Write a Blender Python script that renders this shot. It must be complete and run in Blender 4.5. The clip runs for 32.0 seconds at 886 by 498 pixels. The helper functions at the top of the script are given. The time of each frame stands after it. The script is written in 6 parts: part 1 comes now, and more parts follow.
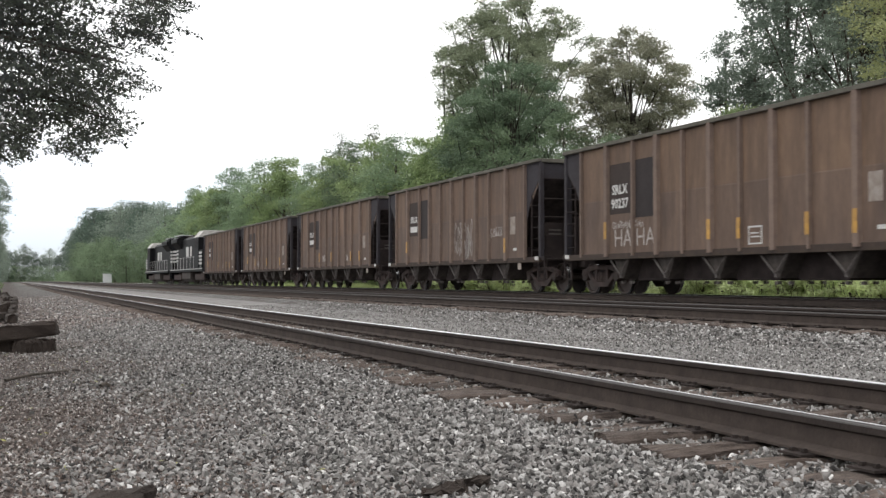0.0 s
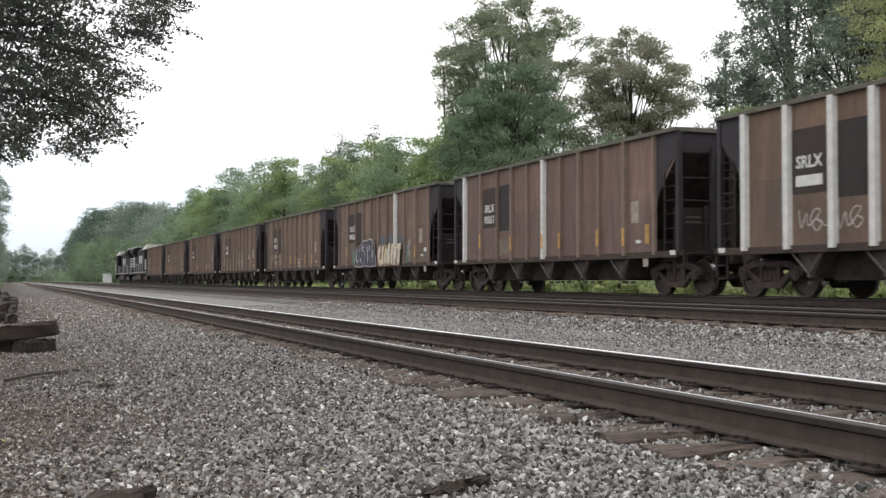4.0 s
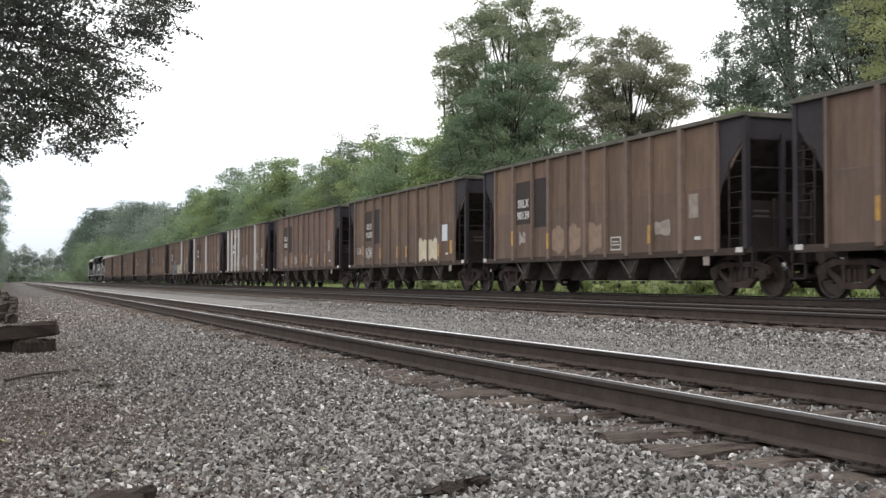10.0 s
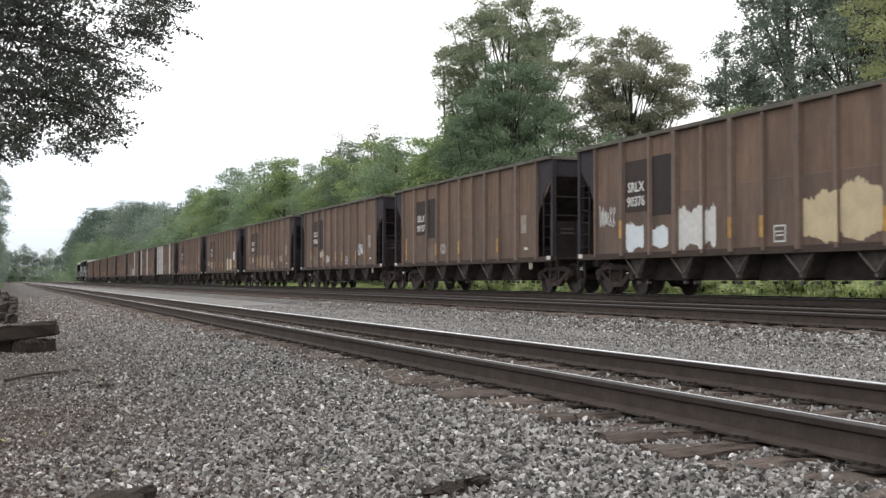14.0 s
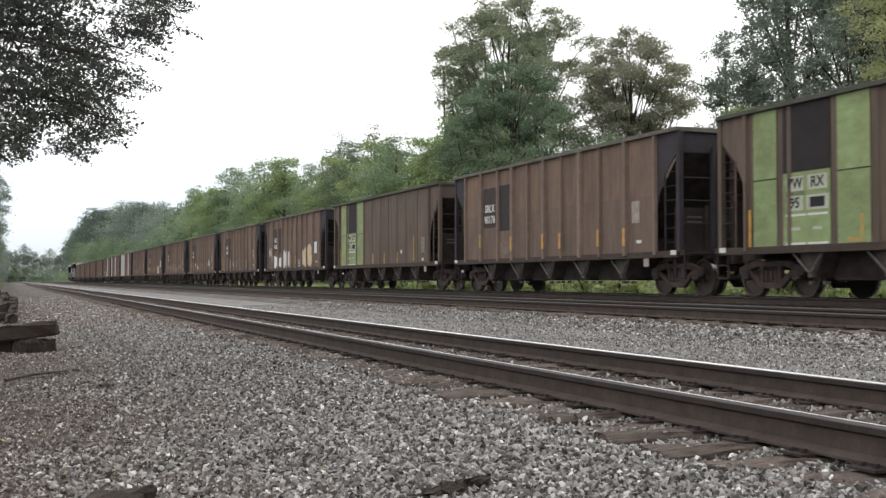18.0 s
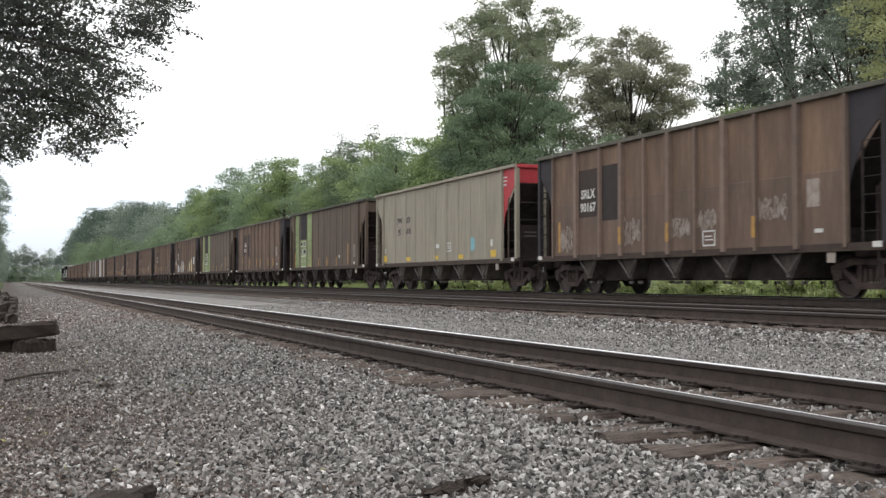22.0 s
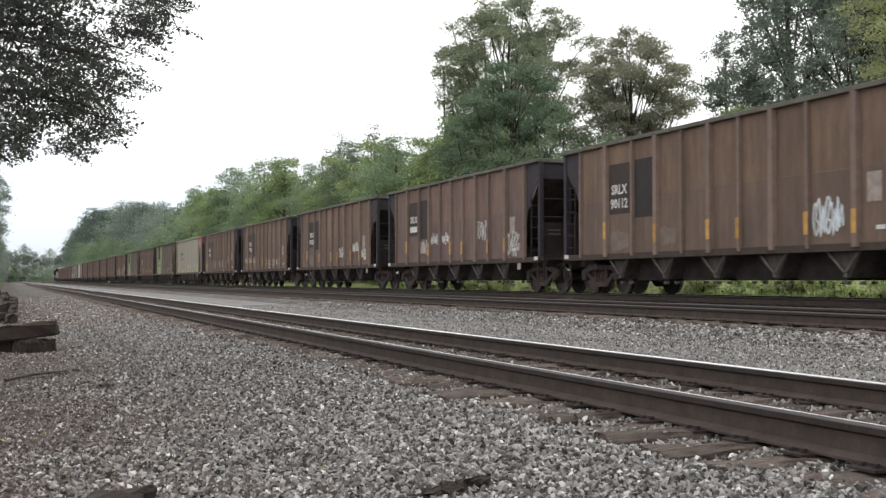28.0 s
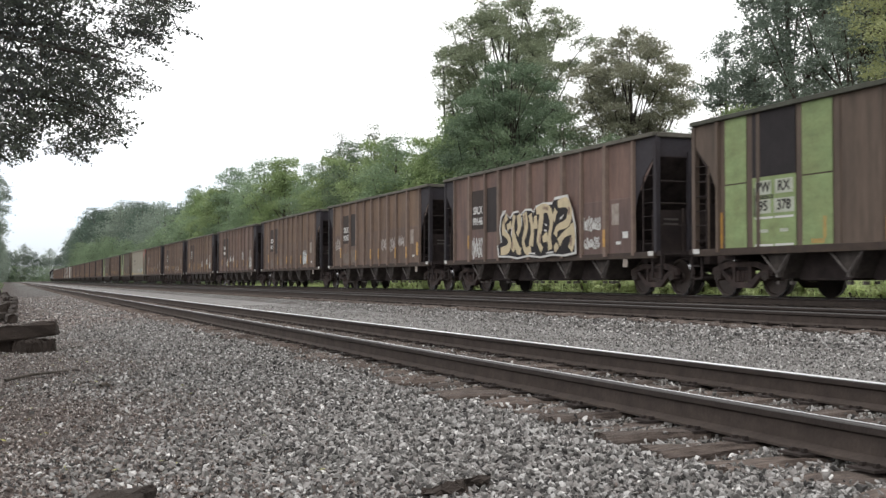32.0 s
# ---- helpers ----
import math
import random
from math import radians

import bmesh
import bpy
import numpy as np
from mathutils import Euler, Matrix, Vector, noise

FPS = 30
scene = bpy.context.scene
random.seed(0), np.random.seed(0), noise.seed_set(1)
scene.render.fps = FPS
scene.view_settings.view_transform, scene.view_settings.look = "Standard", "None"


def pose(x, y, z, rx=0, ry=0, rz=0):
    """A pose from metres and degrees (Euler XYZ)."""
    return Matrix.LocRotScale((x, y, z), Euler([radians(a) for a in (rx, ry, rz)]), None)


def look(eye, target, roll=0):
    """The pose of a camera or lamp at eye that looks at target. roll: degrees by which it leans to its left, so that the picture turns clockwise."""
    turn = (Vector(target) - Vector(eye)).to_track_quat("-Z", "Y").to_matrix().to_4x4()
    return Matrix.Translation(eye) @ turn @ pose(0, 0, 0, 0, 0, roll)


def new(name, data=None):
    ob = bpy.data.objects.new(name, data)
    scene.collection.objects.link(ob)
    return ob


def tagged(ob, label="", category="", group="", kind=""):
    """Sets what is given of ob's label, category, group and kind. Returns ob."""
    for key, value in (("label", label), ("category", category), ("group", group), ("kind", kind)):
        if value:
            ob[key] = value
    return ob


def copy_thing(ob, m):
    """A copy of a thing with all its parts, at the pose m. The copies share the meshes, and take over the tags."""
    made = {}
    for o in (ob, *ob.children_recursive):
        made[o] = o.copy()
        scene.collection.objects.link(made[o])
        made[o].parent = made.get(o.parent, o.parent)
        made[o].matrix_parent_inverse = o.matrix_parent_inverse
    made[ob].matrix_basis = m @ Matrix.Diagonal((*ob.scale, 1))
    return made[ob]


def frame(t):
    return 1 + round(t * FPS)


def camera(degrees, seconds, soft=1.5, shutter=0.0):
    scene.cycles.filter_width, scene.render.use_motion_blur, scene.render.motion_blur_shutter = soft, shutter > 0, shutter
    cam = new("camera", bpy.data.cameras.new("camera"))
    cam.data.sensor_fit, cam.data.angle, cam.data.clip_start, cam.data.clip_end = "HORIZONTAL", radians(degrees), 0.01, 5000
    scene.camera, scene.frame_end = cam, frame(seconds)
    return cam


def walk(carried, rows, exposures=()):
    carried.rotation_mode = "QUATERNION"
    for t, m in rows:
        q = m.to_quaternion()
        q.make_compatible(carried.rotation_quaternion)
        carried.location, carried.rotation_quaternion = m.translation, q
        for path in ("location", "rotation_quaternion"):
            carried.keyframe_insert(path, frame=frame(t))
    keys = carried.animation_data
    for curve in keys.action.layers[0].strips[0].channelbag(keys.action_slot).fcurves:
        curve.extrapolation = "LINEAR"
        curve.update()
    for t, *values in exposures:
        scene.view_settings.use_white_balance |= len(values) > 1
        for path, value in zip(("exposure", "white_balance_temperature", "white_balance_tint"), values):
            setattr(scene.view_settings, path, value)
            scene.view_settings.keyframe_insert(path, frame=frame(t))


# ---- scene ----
# ---- camera: stands still on the ballast shoulder ----
F_EYE = (0.0, 0.0, 1.0)
YAW, PITCH = radians(21.03), radians(1.604)
cam = camera(42.81, 32.0, soft=1.42, shutter=0.22)
AIM = (math.sin(YAW) * math.cos(PITCH), math.cos(YAW) * math.cos(PITCH), 1.0 + math.sin(PITCH))
walk(cam, [(0.0, look(F_EYE, AIM)), (32.0, look(F_EYE, AIM))])

# ---- light: bright overcast sky, a wide pale sun behind the cloud ----
SUN_EL, SUN_AZ = radians(58), radians(250)
world = bpy.data.worlds.new("overcast_sky")
world.use_nodes = True
scene.world = world
wn, wl = world.node_tree.nodes, world.node_tree.links
for n in list(wn):
    wn.remove(n)
sky = wn.new("ShaderNodeTexSky")
sky.sky_type, sky.sun_disc = "NISHITA", False
sky.sun_elevation, sky.sun_rotation = SUN_EL, SUN_AZ
sky.dust_density, sky.air_density = 0.6, 1.0
dim = wn.new("ShaderNodeMix"); dim.data_type, dim.blend_type = "RGBA", "MULTIPLY"
dim.inputs[0].default_value = 1.0
dim.inputs[7].default_value = (0.056, 0.068, 0.098, 1)
coord = wn.new("ShaderNodeTexCoord")
cloud = wn.new("ShaderNodeTexNoise"); cloud.inputs["Scale"].default_value = 2.2; cloud.inputs["Detail"].default_value = 5
ramp = wn.new("ShaderNodeValToRGB")
ramp.color_ramp.elements[0].position, ramp.color_ramp.elements[0].color = 0.30, (0.92, 0.92, 0.92, 1)
ramp.color_ramp.elements[1].position, ramp.color_ramp.elements[1].color = 0.55, (0.99, 0.99, 0.99, 1)
cover = wn.new("ShaderNodeMix"); cover.data_type = "RGBA"
cover.inputs[7].default_value = (1.0, 1.0, 1.0, 1)
back = wn.new("ShaderNodeBackground"); back.inputs["Strength"].default_value = 1.55
wout = wn.new("ShaderNodeOutputWorld")
wl.new(sky.outputs[0], dim.inputs[6]); wl.new(coord.outputs["Generated"], cloud.inputs["Vector"])
# the cloud thins towards the horizon
up = wn.new("ShaderNodeSeparateXYZ"); thin = wn.new("ShaderNodeMapRange"); veil = wn.new("ShaderNodeMath"); veil.operation = "MULTIPLY"
thin.inputs["From Min"].default_value, thin.inputs["From Max"].default_value = 0.02, 0.13
thin.inputs["To Min"].default_value, thin.inputs["To Max"].default_value = 0.38, 1.0
wl.new(coord.outputs["Generated"], up.inputs[0]); wl.new(up.outputs["Z"], thin.inputs["Value"])
wl.new(cloud.outputs["Fac"], ramp.inputs[0]); wl.new(ramp.outputs[0], veil.inputs[0]); wl.new(thin.outputs[0], veil.inputs[1]); wl.new(veil.outputs[0], cover.inputs[0])
wl.new(dim.outputs[2], cover.inputs[6]); wl.new(cover.outputs[2], back.inputs[0]); wl.new(back.outputs[0], wout.inputs[0])
sun = new("sun", bpy.data.lights.new("sun", "SUN"))
sun.data.energy, sun.data.angle, sun.data.color = 0.5, radians(60), (1.0, 0.97, 0.93)
sun.matrix_world = look((0, 0, 50), (50 * math.cos(SUN_EL) * -math.sin(SUN_AZ), 50 * math.cos(SUN_EL) * -math.cos(SUN_AZ), 50 - 50 * math.sin(SUN_EL)))
scene.view_settings.exposure = 0.0


# ---- materials ----
def mat(name, base, rough=0.8, metal=0.0, var=0.35, scale=3.0, fine=40.0, bump=0.3, dist=0.01, second=None, amount=0.5,
        per_object=0.0, per_island=0.0, spec=0.4, stretch=(1, 1, 1), detail=6, streak=0.0):
    """A worn surface: a base colour, blotches towards a second colour at one scale, grain and relief at a finer one."""
    m = bpy.data.materials.new(name)
    m.use_nodes = True
    nt = m.node_tree
    n, l = nt.nodes, nt.links
    b = n["Principled BSDF"]
    b.inputs["Roughness"].default_value, b.inputs["Metallic"].default_value = rough, metal
    b.inputs["Specular IOR Level"].default_value = spec
    tc, mp = n.new("ShaderNodeTexCoord"), n.new("ShaderNodeMapping")
    mp.inputs["Scale"].default_value = stretch
    l.new(tc.outputs["Object"], mp.inputs["Vector"])
    big, small = n.new("ShaderNodeTexNoise"), n.new("ShaderNodeTexNoise")
    big.inputs["Scale"].default_value, big.inputs["Detail"].default_value, big.inputs["Roughness"].default_value = scale, detail, 0.65
    small.inputs["Scale"].default_value, small.inputs["Detail"].default_value = fine, 3
    if streak:
        oi = n.new("ShaderNodeObjectInfo"); far = n.new("ShaderNodeVectorMath"); far.operation = "MULTIPLY_ADD"
        far.inputs[1].default_value, far.inputs[2].default_value = (11.0, 71.0, 23.0), (0, 0, 0)
        l.new(oi.outputs["Random"], far.inputs[0]); l.new(far.outputs[0], mp.inputs["Location"])
    l.new(mp.outputs[0], big.inputs["Vector"]); l.new(mp.outputs[0], small.inputs["Vector"])
    r = n.new("ShaderNodeValToRGB")
    r.color_ramp.elements[0].position, r.color_ramp.elements[1].position = 0.5 - amount * 0.35, 0.5 + (1 - amount) * 0.35 + 0.05
    r.color_ramp.elements[0].color = (*(second or [c * (1 - var) for c in base]), 1)
    r.color_ramp.elements[1].color = (*base, 1)
    l.new(big.outputs["Fac"], r.inputs[0])
    hsv = n.new("ShaderNodeHueSaturation")
    l.new(r.outputs[0], hsv.inputs["Color"])
    v = n.new("ShaderNodeMath"); v.operation = "MULTIPLY_ADD"
    v.inputs[1].default_value, v.inputs[2].default_value = var, 1 - var / 2
    l.new(small.outputs["Fac"], v.inputs[0])
    last = v
    if streak:
        # run-off streaks down the sheets
        ms, ns = n.new("ShaderNodeMapping"), n.new("ShaderNodeTexNoise")
        ms.inputs["Scale"].default_value = (1, 2.4, 0.35)
        ns.inputs["Scale"].default_value, ns.inputs["Detail"].default_value, ns.inputs["Roughness"].default_value = 1.8, 5, 0.6
        l.new(tc.outputs["Object"], ms.inputs["Vector"])
        sc = n.new("ShaderNodeVectorMath"); sc.operation = "MULTIPLY_ADD"
        sc.inputs[1].default_value, sc.inputs[2].default_value = (37.0, 53.0, 0.0), (0, 0, 0)
        l.new(oi.outputs["Random"], sc.inputs[0]); l.new(sc.outputs[0], ms.inputs["Location"]); l.new(ms.outputs[0], ns.inputs["Vector"])
        sa = n.new("ShaderNodeMath"); sa.operation = "MULTIPLY_ADD"
        sa.inputs[1].default_value, sa.inputs[2].default_value = 2 * streak, 1 - streak
        l.new(ns.outputs["Fac"], sa.inputs[0])
        sm = n.new("ShaderNodeMath"); sm.operation = "MULTIPLY"
        l.new(last.outputs[0], sm.inputs[0]); l.new(sa.outputs[0], sm.inputs[1])
        last = sm
    for kind, socket, amt in (("ShaderNodeObjectInfo", "Random", per_object), ("ShaderNodeNewGeometry", "Random Per Island", per_island)):
        if amt:
            g = n.new(kind)
            a = n.new("ShaderNodeMath"); a.operation = "MULTIPLY_ADD"
            a.inputs[1].default_value, a.inputs[2].default_value = 2 * amt, 1 - amt
            l.new(g.outputs[socket], a.inputs[0])
            mu = n.new("ShaderNodeMath"); mu.operation = "MULTIPLY"
            l.new(last.outputs[0], mu.inputs[0]); l.new(a.outputs[0], mu.inputs[1])
            last = mu
    l.new(last.outputs[0], hsv.inputs["Value"])
    l.new(hsv.outputs[0], b.inputs["Base Color"])
    if bump:
        bp = n.new("ShaderNodeBump")
        bp.inputs["Strength"].default_value, bp.inputs["Distance"].default_value = bump, dist
        l.new(small.outputs["Fac"], bp.inputs["Height"]); l.new(bp.outputs[0], b.inputs["Normal"])
    return m


def gravel_mat(name, tones, cell, soil, soil_amount, rough=0.9, litter=None):
    """Loose stones: a tone for each cell, dark gaps between by relief, soil in patches."""
    m = bpy.data.materials.new(name)
    m.use_nodes = True
    n, l = m.node_tree.nodes, m.node_tree.links
    b = n["Principled BSDF"]
    b.inputs["Roughness"].default_value = rough
    b.inputs["Specular IOR Level"].default_value = 0.25
    tc = n.new("ShaderNodeTexCoord")
    vo = n.new("ShaderNodeTexVoronoi"); vo.inputs["Scale"].default_value = cell
    l.new(tc.outputs["Object"], vo.inputs["Vector"])
    sep = n.new("ShaderNodeSeparateColor")
    l.new(vo.outputs["Color"], sep.inputs[0])
    r = n.new("ShaderNodeValToRGB")
    r.color_ramp.elements[0].color, r.color_ramp.elements[1].color = (*tones[0], 1), (*tones[-1], 1)
    for i, t in enumerate(tones[1:-1]):
        e = r.color_ramp.elements.new((i + 1) / (len(tones) - 1)); e.color = (*t, 1)
    l.new(sep.outputs[0], r.inputs[0])
    big = n.new("ShaderNodeTexNoise"); big.inputs["Scale"].default_value, big.inputs["Detail"].default_value = 0.9, 6
    l.new(tc.outputs["Object"], big.inputs["Vector"])
    rr = n.new("ShaderNodeValToRGB")
    rr.color_ramp.elements[0].position, rr.color_ramp.elements[1].position = 0.62 - 0.3 * soil_amount, 0.8 - 0.3 * soil_amount
    l.new(big.outputs["Fac"], rr.inputs[0])
    mx = n.new("ShaderNodeMix"); mx.data_type = "RGBA"; mx.inputs[7].default_value = (*soil, 1)
    l.new(rr.outputs[0], mx.inputs[0]); l.new(r.outputs[0], mx.inputs[6]); l.new(mx.outputs[2], b.inputs["Base Color"])
    if litter:
        # leaf litter, dirt and tree shade put into colour thicken away from the track
        sx = n.new("ShaderNodeSeparateXYZ"); l.new(tc.outputs["Object"], sx.inputs[0])
        wob = n.new("ShaderNodeTexNoise"); wob.inputs["Scale"].default_value, wob.inputs["Detail"].default_value = 1.6, 7
        l.new(tc.outputs["Object"], wob.inputs["Vector"])
        ma = n.new("ShaderNodeMath"); ma.operation = "MULTIPLY_ADD"; ma.inputs[1].default_value = 3.2
        l.new(wob.outputs["Fac"], ma.inputs[0]); l.new(sx.outputs["X"], ma.inputs[2])
        mr = n.new("ShaderNodeMapRange"); mr.inputs["From Min"].default_value, mr.inputs["From Max"].default_value = 1.4, 3.4
        mr.inputs["To Min"].default_value, mr.inputs["To Max"].default_value = 0.85, 0.0
        l.new(ma.outputs[0], mr.inputs["Value"])
        m2 = n.new("ShaderNodeMix"); m2.data_type = "RGBA"; m2.inputs[7].default_value = (*litter, 1)
        l.new(mr.outputs[0], m2.inputs[0]); l.new(mx.outputs[2], m2.inputs[6]); l.new(m2.outputs[2], b.inputs["Base Color"])
    bp = n.new("ShaderNodeBump"); bp.inputs["Strength"].default_value, bp.inputs["Distance"].default_value = 0.9, 0.6 / cell
    bp.invert = True
    l.new(vo.outputs["Distance"], bp.inputs["Height"]); l.new(bp.outputs[0], b.inputs["Normal"])
    return m


def stone_mat(name, tones):
    """Loose stones, each with a tone of its own, mottled and rough."""
    m = bpy.data.materials.new(name)
    m.use_nodes = True
    n, l = m.node_tree.nodes, m.node_tree.links
    b = n["Principled BSDF"]
    b.inputs["Roughness"].default_value, b.inputs["Specular IOR Level"].default_value = 0.9, 0.25
    g, r = n.new("ShaderNodeNewGeometry"), n.new("ShaderNodeValToRGB")
    steps = (0.0, 0.16, 0.36, 0.56, 0.76, 0.93, 1.0)
    r.color_ramp.elements[0].color, r.color_ramp.elements[1].color = (*tones[0], 1), (*tones[-1], 1)
    for p, t in zip(steps[1:-1], tones[1:-1]):
        e = r.color_ramp.elements.new(p); e.color = (*t, 1)
    tc, no = n.new("ShaderNodeTexCoord"), n.new("ShaderNodeTexNoise")
    no.inputs["Scale"].default_value, no.inputs["Detail"].default_value = 60, 4
    v = n.new("ShaderNodeMath"); v.operation = "MULTIPLY_ADD"; v.inputs[1].default_value, v.inputs[2].default_value = 0.7, 0.65
    hsv, bp = n.new("ShaderNodeHueSaturation"), n.new("ShaderNodeBump")
    bp.inputs["Strength"].default_value, bp.inputs["Distance"].default_value = 0.4, 0.004
    l.new(g.outputs["Random Per Island"], r.inputs[0]); l.new(r.outputs[0], hsv.inputs["Color"]); l.new(tc.outputs["Object"], no.inputs["Vector"])
    l.new(no.outputs["Fac"], v.inputs[0]); l.new(v.outputs[0], hsv.inputs["Value"]); l.new(hsv.outputs[0], b.inputs["Base Color"])
    l.new(no.outputs["Fac"], bp.inputs["Height"]); l.new(bp.outputs[0], b.inputs["Normal"])
    return m


def leaf_mat(name, base, second, trans=0.45):
    m = bpy.data.materials.new(name)
    m.use_nodes = True
    n, l = m.node_tree.nodes, m.node_tree.links
    b = n["Principled BSDF"]
    b.inputs["Roughness"].default_value = 0.55
    b.inputs["Specular IOR Level"].default_value = 0.3
    g = n.new("ShaderNodeNewGeometry")
    o = n.new("ShaderNodeObjectInfo")
    r = n.new("ShaderNodeValToRGB")
    r.color_ramp.elements[0].color, r.color_ramp.elements[1].color = (*second, 1), (*base, 1)
    tc = n.new("ShaderNodeTexCoord")
    no = n.new("ShaderNodeTexNoise"); no.inputs["Scale"].default_value = 0.5; no.inputs["Detail"].default_value = 3
    l.new(tc.outputs["Object"], no.inputs["Vector"])
    ad = n.new("ShaderNodeMath"); ad.operation = "MULTIPLY_ADD"; ad.inputs[1].default_value = 0.5
    l.new(g.outputs["Random Per Island"], ad.inputs[0])
    sb = n.new("ShaderNodeMath"); sb.operation = "MULTIPLY_ADD"; sb.inputs[1].default_value, sb.inputs[2].default_value = 1.4, -0.45
    l.new(no.outputs["Fac"], sb.inputs[0]); l.new(sb.outputs[0], ad.inputs[2])
    l.new(ad.outputs[0], r.inputs[0])
    hsv = n.new("ShaderNodeHueSaturation")
    hv = n.new("ShaderNodeMath"); hv.operation = "MULTIPLY_ADD"; hv.inputs[1].default_value, hv.inputs[2].default_value = 0.5, 0.75
    l.new(o.outputs["Random"], hv.inputs[0]); l.new(hv.outputs[0], hsv.inputs["Value"])
    l.new(r.outputs[0], hsv.inputs["Color"]); l.new(hsv.outputs[0], b.inputs["Base Color"])
    tr = n.new("ShaderNodeBsdfTranslucent")
    l.new(hsv.outputs[0], tr.inputs["Color"])
    mx = n.new("ShaderNodeMixShader"); mx.inputs[0].default_value = trans
    l.new(b.outputs[0], mx.inputs[1]); l.new(tr.outputs[0], mx.inputs[2])
    l.new(mx.outputs[0], n["Material Output"].inputs["Surface"])
    return m


M = {}
def sheet_mat(name, base, second):
    return mat(name, base, 0.75, var=0.3, scale=0.9, fine=14, bump=0.15, second=second, amount=0.55, per_object=0.07, stretch=(1, 1, 0.45), streak=0.55)


# the cars' brown paint has weathered warm, even or dark from car to car; the lower sheets are greyer with coal dust
M["rust_brown"] = sheet_mat("weathered_brown_paint", (0.162, 0.103, 0.071), (0.096, 0.064, 0.049))
M["rust_brown_low"] = sheet_mat("dusty_brown_paint", (0.142, 0.093, 0.069), (0.084, 0.060, 0.049))
M["rust_warm"] = sheet_mat("orange_brown_paint", (0.167, 0.106, 0.069), (0.099, 0.064, 0.047))
M["rust_warm_low"] = sheet_mat("dusty_orange_brown_paint", (0.145, 0.095, 0.068), (0.086, 0.059, 0.048))
M["rust_dark"] = sheet_mat("reddish_brown_paint", (0.176, 0.106, 0.083), (0.103, 0.066, 0.057))
M["rust_dark_low"] = sheet_mat("dusty_reddish_brown_paint", (0.154, 0.096, 0.079), (0.090, 0.061, 0.056))
M["post_brown"] = mat("light_brown_post", (0.194, 0.137, 0.106), 0.75, var=0.3, scale=2, fine=20, bump=0.15, second=(0.126, 0.089, 0.074), per_object=0.16)
M["end_black"] = mat("dark_grey_car_end", (0.040, 0.037, 0.044), 0.75, var=0.4, scale=1.5, fine=14, bump=0.1, second=(0.027, 0.022, 0.025), spec=0.25)
M["end_rust"] = mat("rusty_end_steel", (0.060, 0.045, 0.041), 0.85, var=0.4, scale=1.8, fine=18, bump=0.2, second=(0.030, 0.024, 0.024), amount=0.5, spec=0.2)
# grime, with the shade of hopper bays and end voids put into the colour
M["under"] = mat("grimy_shaded_underframe", (0.050, 0.038, 0.036), 0.9, var=0.5, scale=3, fine=25, second=(0.018, 0.014, 0.014), spec=0.2)
M["gate_tan"] = mat("tan_hopper_steel", (0.160, 0.140, 0.115), 0.8, var=0.4, scale=4, fine=30, second=(0.060, 0.050, 0.042))
M["gate"] = mat("dusty_grey_hopper_steel", (0.085, 0.070, 0.062), 0.8, var=0.5, scale=4, fine=30, second=(0.026, 0.020, 0.018))
M["strut"] = mat("bare_grey_strut", (0.145, 0.128, 0.120), 0.75, var=0.5, scale=6, fine=30, second=(0.070, 0.060, 0.055))
M["truck"] = mat("rusty_cast_truck", (0.078, 0.052, 0.045), 0.85, var=0.5, scale=5, fine=30, second=(0.032, 0.023, 0.022))
M["wheel"] = mat("dark_wheel_steel", (0.060, 0.044, 0.038), 0.6, metal=0.3, var=0.4, scale=6, fine=30)
M["tread"] = mat("polished_wheel_tread", (0.45, 0.45, 0.46), 0.25, metal=1.0, var=0.2)
M["patch"] = mat("black_number_panel", (0.027, 0.023, 0.025), 0.75, spec=0.2, var=0.35, scale=1.5, fine=14, bump=0.1)
M["white"] = mat("faded_white_paint", (0.62, 0.61, 0.59), 0.7, var=0.25, scale=6, fine=40, bump=0.05)
M["pale"] = mat("chalky_overspray", (0.36, 0.32, 0.29), 0.8, var=0.35, scale=4, fine=30, bump=0.05, second=(0.19, 0.15, 0.125))
M["yellow"] = mat("grimy_yellow_reflector", (0.52, 0.285, 0.045), 0.5, var=0.4, scale=5, fine=30, bump=0.05, second=(0.27, 0.145, 0.050), amount=0.5, per_object=0.2)
M["green"] = mat("faded_green_paint", (0.205, 0.280, 0.125), 0.7, var=0.4, scale=1.6, fine=14, bump=0.1, second=(0.168, 0.200, 0.088), per_object=0.10, streak=0.4)
M["grimebrown"] = mat("grey_brown_paint", (0.112, 0.080, 0.060), 0.75, var=0.25, scale=0.8, fine=14, bump=0.12, second=(0.070, 0.050, 0.039), stretch=(1, 1, 0.3), streak=0.7)
M["tan"] = mat("grey_tan_paint", (0.285, 0.258, 0.205), 0.7, var=0.2, scale=0.9, fine=14, bump=0.12, second=(0.215, 0.192, 0.152), stretch=(1, 1, 0.3), streak=0.35)
M["bright_yellow"] = mat("bright_yellow_reflector", (0.66, 0.43, 0.04), 0.5, var=0.3, scale=6, fine=30, bump=0.05)
M["red"] = mat("red_end_paint", (0.42, 0.035, 0.045), 0.6, var=0.25, scale=3, fine=14, bump=0.1)
M["loco"] = mat("black_locomotive_paint", (0.006, 0.006, 0.007), 0.6, spec=0.15, var=0.4, scale=2, fine=14, bump=0.05)
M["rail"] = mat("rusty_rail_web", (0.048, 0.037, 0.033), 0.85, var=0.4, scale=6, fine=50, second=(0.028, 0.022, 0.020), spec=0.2)
